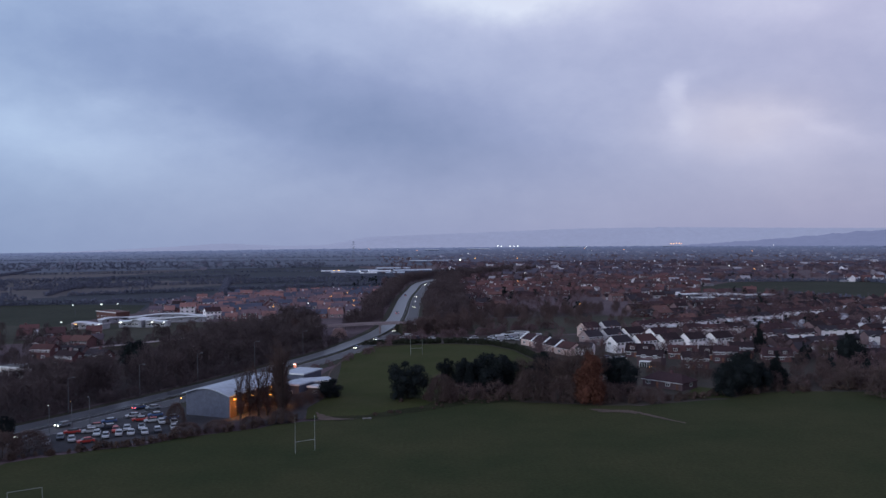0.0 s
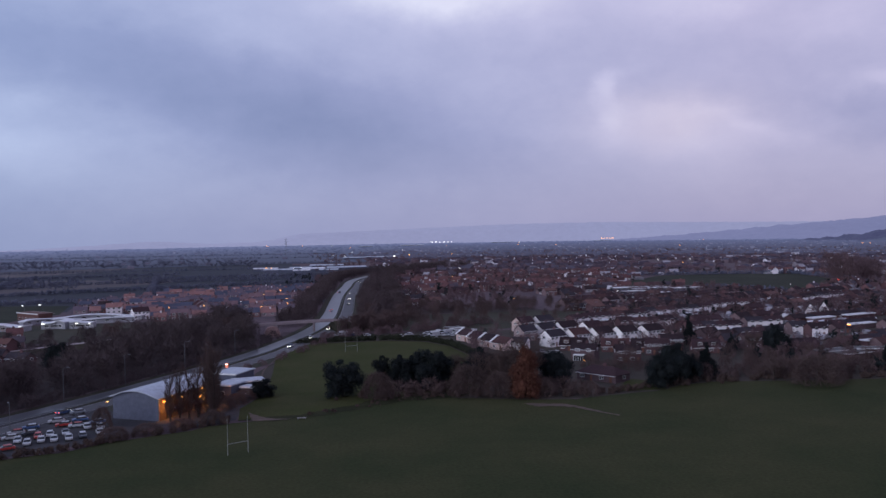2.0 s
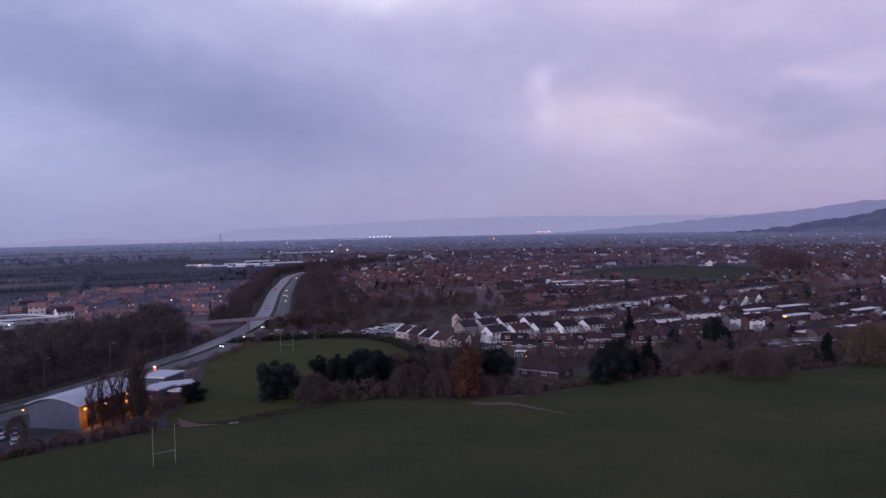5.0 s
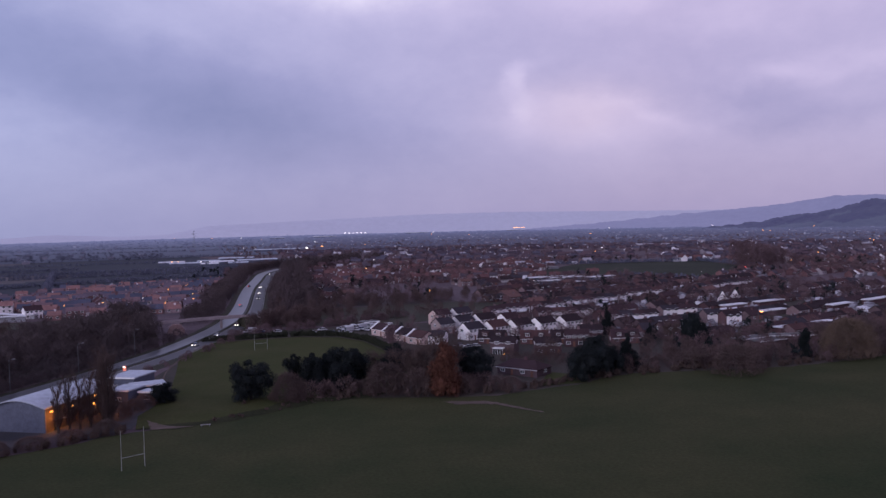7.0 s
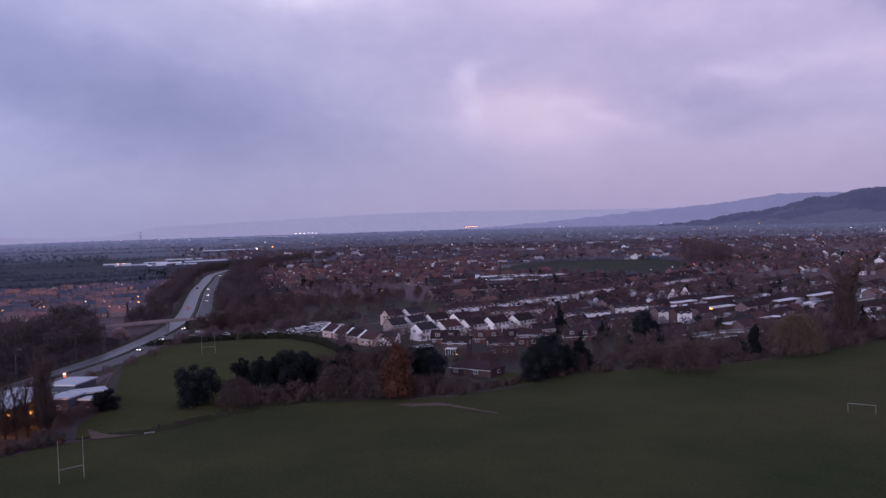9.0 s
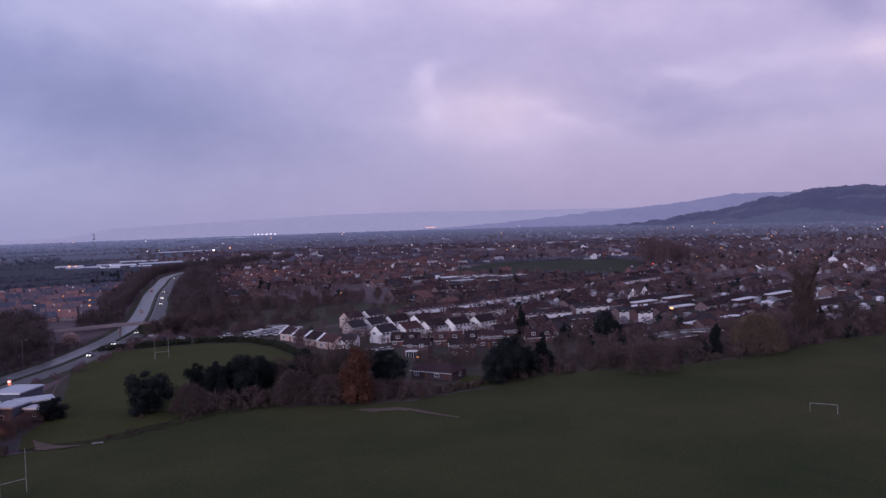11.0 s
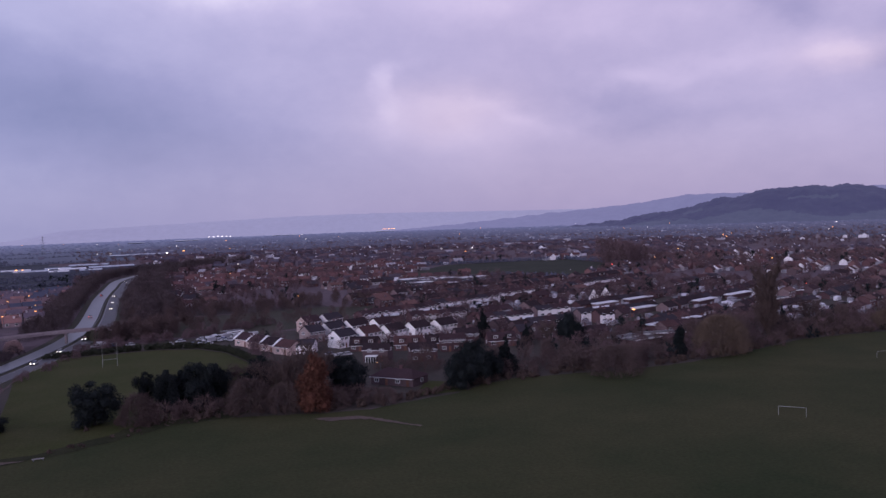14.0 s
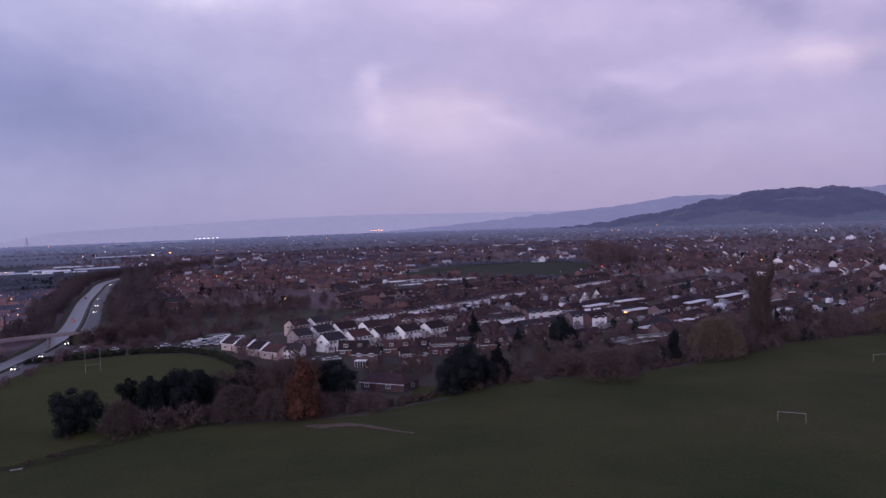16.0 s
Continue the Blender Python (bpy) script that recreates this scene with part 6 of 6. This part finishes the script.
def depot_shed(x, y, t, l, d, h):
    z = float(drop(x, y))
    root = tagged(new("depot_shed"), "long white warehouse with a low pitched roof", "warehouse", "depot")
    root.matrix_basis = pose(x, y, z, 0, 0, t)
    part("wall", gable_wall(l, d, h, h + 1.2), M_CLAD, root)
    part("roof", gable_roof(l, d, h, h + 1.2, 0.5, 0.3), M_ROOFM if (x + y) % 4 < 2 else M_WHITEROOF, root)
    for k in range(int(l / 14)):
        part("loading_door", box(-l / 2 + 7 + k * 14 - 2, -l / 2 + 7 + k * 14 + 2, -d / 2 - 0.1, -d / 2 + 0.02, 0, 4.2), M_CLAD, root)


for a in ((-128, 1140, 4, 46, 16, 3.5), (-84, 1150, 8, 36, 16, 4), (-50, 1158, 10, 40, 16, 4.5), (-26, 1166, 12, 26, 14, 4.5), (-150, 1188, 3, 40, 12, 3.5), (-104, 1196, 3, 36, 12, 3.5), (-72, 1268, -6, 60, 18, 4), (-62, 1122, 6, 30, 9, 3), (-96, 1118, 2, 26, 8, 3),
          (-20, 1700, 4, 110, 20, 4), (150, 3600, 0, 120, 40, 5), (-40, 3500, 0, 70, 30, 5), (1120, 4200, -14, 110, 40, 5), (620, 4200, -8, 140, 40, 5)):
    depot_shed(*a[:3], a[3] * 0.8, *a[4:])

# lights of the town
for x, y, h, lit, b in ((213, 382, 5, "amber", 2.6), (368, 668, 5, "red", 3.0), (358, 432, 5, "red", 1.6), (500, 631, 5, "amber", 2.6), (300, 610, 7, "cool", 1.2), (89, 565, 5, "amber", 2.2), (71, 826, 5, "amber", 2.6), (170, 600, 6, "cool", 1.2), (130, 385, 3, "cool", 1.2),
                        (75, 313, 3, "amber", 0.8), (54, 332, 4, "amber", 1.0), (-72, 540, 6, "amber", 1.8), (-60, 560, 6, "amber", 1.6), (-90, 580, 6, "cool", 1.4), (-62, 600, 6, "amber", 1.6), (-85, 640, 6, "amber", 1.5), (-110, 560, 6, "amber", 1.6), (-130, 545, 6, "amber", 1.6),
                        (-75, 680, 6, "amber", 1.8), (-210, 488, 3, "amber", 2.4), (-184, 494, 3, "cool", 3.0), (-169, 493, 3, "cool", 2.4), (-161, 494, 3, "cool", 2.6), (-194, 487, 3, "cool", 1.6), (-233, 590, 6, "cool", 2.2), (-222, 592, 6, "cool", 2.2), (-250, 585, 6, "cool", 2.0), (-212, 478, 5, "cool", 2),
                        (-140, 1128, 6, "amber", 3.4), (-134, 1128, 6, "amber", 3.4), (-108, 1126, 5, "cool", 2.6), (-97, 1126, 5, "cool", 2.6), (30, 1500, 9, "cool", 8), (60, 1600, 9, "amber", 7), (430, 700, 7, "amber", 2), (520, 800, 8, "amber", 2.5), (640, 560, 7, "cool", 2), (560, 470, 7, "amber", 1.6)):
    street_lamp(x, y, h, float(rng.uniform(0, 360)), lit, b * 0.62)
for k in range(34):
    r, a = rng.uniform(900, 4300), radians(rng.uniform(-8, 46))
    street_lamp(r * math.sin(a), r * math.cos(a), 9, float(rng.uniform(0, 360)), ("amber", "cool", "amber", "cool")[k % 4], 0.9 + r / 1500)
for k in range(5):
    street_lamp(1168 + k * 14, 4420, 14, 0, "amber", 7)
for k in range(6):
    street_lamp(250 + k * 18, 3900, 12, 0, "cool", 6)

# ---- pylons ----


def pylon(x, y, h):
    root = tagged(new("pylon"), "grey steel lattice pylon in the far fields", "pylon", "pylons")
    root.matrix_basis = pose(x, y, float(drop(x, y)))
    for sx in (-1, 1):
        for sy in (-1, 1):
            part("leg", rod(bmesh.new(), (sx * 3.4, sy * 3.4, 0), (sx * 0.5, sy * 0.5, h), 0.16, 0.11, 4), M_GREY, root)
    bm = bmesh.new()
    for k in range(7):
        z0, z1 = h * k / 7, h * (k + 1) / 7
        w0, w1 = 3.4 - 2.9 * k / 7, 3.4 - 2.9 * (k + 1) / 7
        for s in (-1, 1):
            rod(bm, (-w0, s * w0, z0), (w1, s * w1, z1), 0.06, sides=4), rod(bm, (w0, s * w0, z0), (-w1, s * w1, z1), 0.06, sides=4)
    part("bracing", bm, M_GREY, root)
    for z, w in ((0.66, 7.5), (0.8, 6.0), (0.93, 4.5)):
        part("crossarm", rod(rod(bmesh.new(), (-w, 0, h * z), (0, 0, h * z + 1.2), 0.1, 0.15, 4), (0, 0, h * z + 1.2), (w, 0, h * z), 0.15, 0.1, 4), M_GREY, root)


for x, y in ((-224, 2190),):
    pylon(x, y, 44)

# ---- hills ----


def hill(name, crest, dist, depth, foot, colours, glow, label, rough=0.0, seed=0.0, fields=False):
    """A ridge that rises from the plain; crest: azimuth and elevation in degrees from the middle of the walk; glow:
    blue haze put in as emission.
    """
    az = np.arange(crest[0][0], crest[-1][0] + 0.01, 0.1)
    el = np.interp(az, [c[0] for c in crest], [c[1] for c in crest])
    vs, fs, n = [], [], len(az)
    steps = 40 if fields else 12
    for i in range(steps + 1):
        t = i / steps
        for a, e in zip(az, el):
            r = dist - depth + depth * t
            top = 53 + dist * math.tan(radians(e))
            k = t * t * (3 - 2 * t)
            z = foot + (top - foot) * k
            z += rough * (noise.fractal((a * 1.3, t * 5, seed), 0.6, 2.2, 5)) * (0.3 + 0.7 * t)
            z += rough * 0.9 * max(0, noise.noise((a * 9.0, t * 2, seed + 4))) * (t > 0.9)
            vs.append((r * math.sin(radians(a)), r * math.cos(radians(a)), z))
    for i in range(steps):
        for j in range(n - 1):
            fs.append((i * n + j, i * n + j + 1, i * n + n + j + 1, i * n + n + j))
    # slopes and fields glow blue: distance haze painted into the emission
    mt = material(name + "_hazed_slope", *colours, 0.004, 0.95, fine=0.03, glow=glow)
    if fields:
        mats = [mt, material(name + "_hazed_fields", (0.034, 0.040, 0.036), (0.048, 0.054, 0.048), 0.004, 0.95, fine=0.03, glow=((0.046, 0.050, 0.118), 1.0))]
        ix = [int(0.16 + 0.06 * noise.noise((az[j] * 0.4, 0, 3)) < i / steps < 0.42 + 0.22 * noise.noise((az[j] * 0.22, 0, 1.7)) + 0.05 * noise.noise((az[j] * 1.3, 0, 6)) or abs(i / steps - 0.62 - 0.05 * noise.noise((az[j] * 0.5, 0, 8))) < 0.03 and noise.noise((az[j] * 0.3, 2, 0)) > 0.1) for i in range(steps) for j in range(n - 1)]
        me = raw(name, vs, fs, mats, ix, smooth=True)
    else:
        me = raw(name, vs, fs, mt, smooth=True)
    return tagged(new(name, me), label, "hill", kind="structure")


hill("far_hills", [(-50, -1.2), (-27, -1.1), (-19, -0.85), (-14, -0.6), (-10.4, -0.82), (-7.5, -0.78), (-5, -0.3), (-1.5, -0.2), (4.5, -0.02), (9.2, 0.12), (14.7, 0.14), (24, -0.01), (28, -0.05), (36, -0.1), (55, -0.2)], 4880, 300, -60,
     ((0.06, 0.06, 0.09), (0.08, 0.08, 0.11)), ((0.246, 0.243, 0.400), 1.0), "hills on the horizon painted pale blue-grey with haze", 2.5)
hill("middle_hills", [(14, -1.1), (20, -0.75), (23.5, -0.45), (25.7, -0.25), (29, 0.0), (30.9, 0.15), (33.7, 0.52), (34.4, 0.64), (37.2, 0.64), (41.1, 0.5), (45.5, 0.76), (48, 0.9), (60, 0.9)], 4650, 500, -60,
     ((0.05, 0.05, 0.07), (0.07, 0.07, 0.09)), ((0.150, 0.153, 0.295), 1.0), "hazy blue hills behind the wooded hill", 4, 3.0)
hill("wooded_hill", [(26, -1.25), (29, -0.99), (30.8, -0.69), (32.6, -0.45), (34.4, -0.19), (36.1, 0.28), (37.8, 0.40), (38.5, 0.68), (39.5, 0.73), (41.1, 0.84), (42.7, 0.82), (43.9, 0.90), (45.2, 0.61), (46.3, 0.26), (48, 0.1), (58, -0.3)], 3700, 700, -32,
     ((0.022, 0.025, 0.030), (0.046, 0.052, 0.050)), ((0.034, 0.034, 0.098), 1.0), "dark wooded hill above the town with a hazy blue glow", 9, 7.0, True)

for key in SAMPLES:
    ob = HOUSES[key] if isinstance(key, str) else key
    for o in (*ob.children_recursive, ob):
        bpy.data.objects.remove(o)
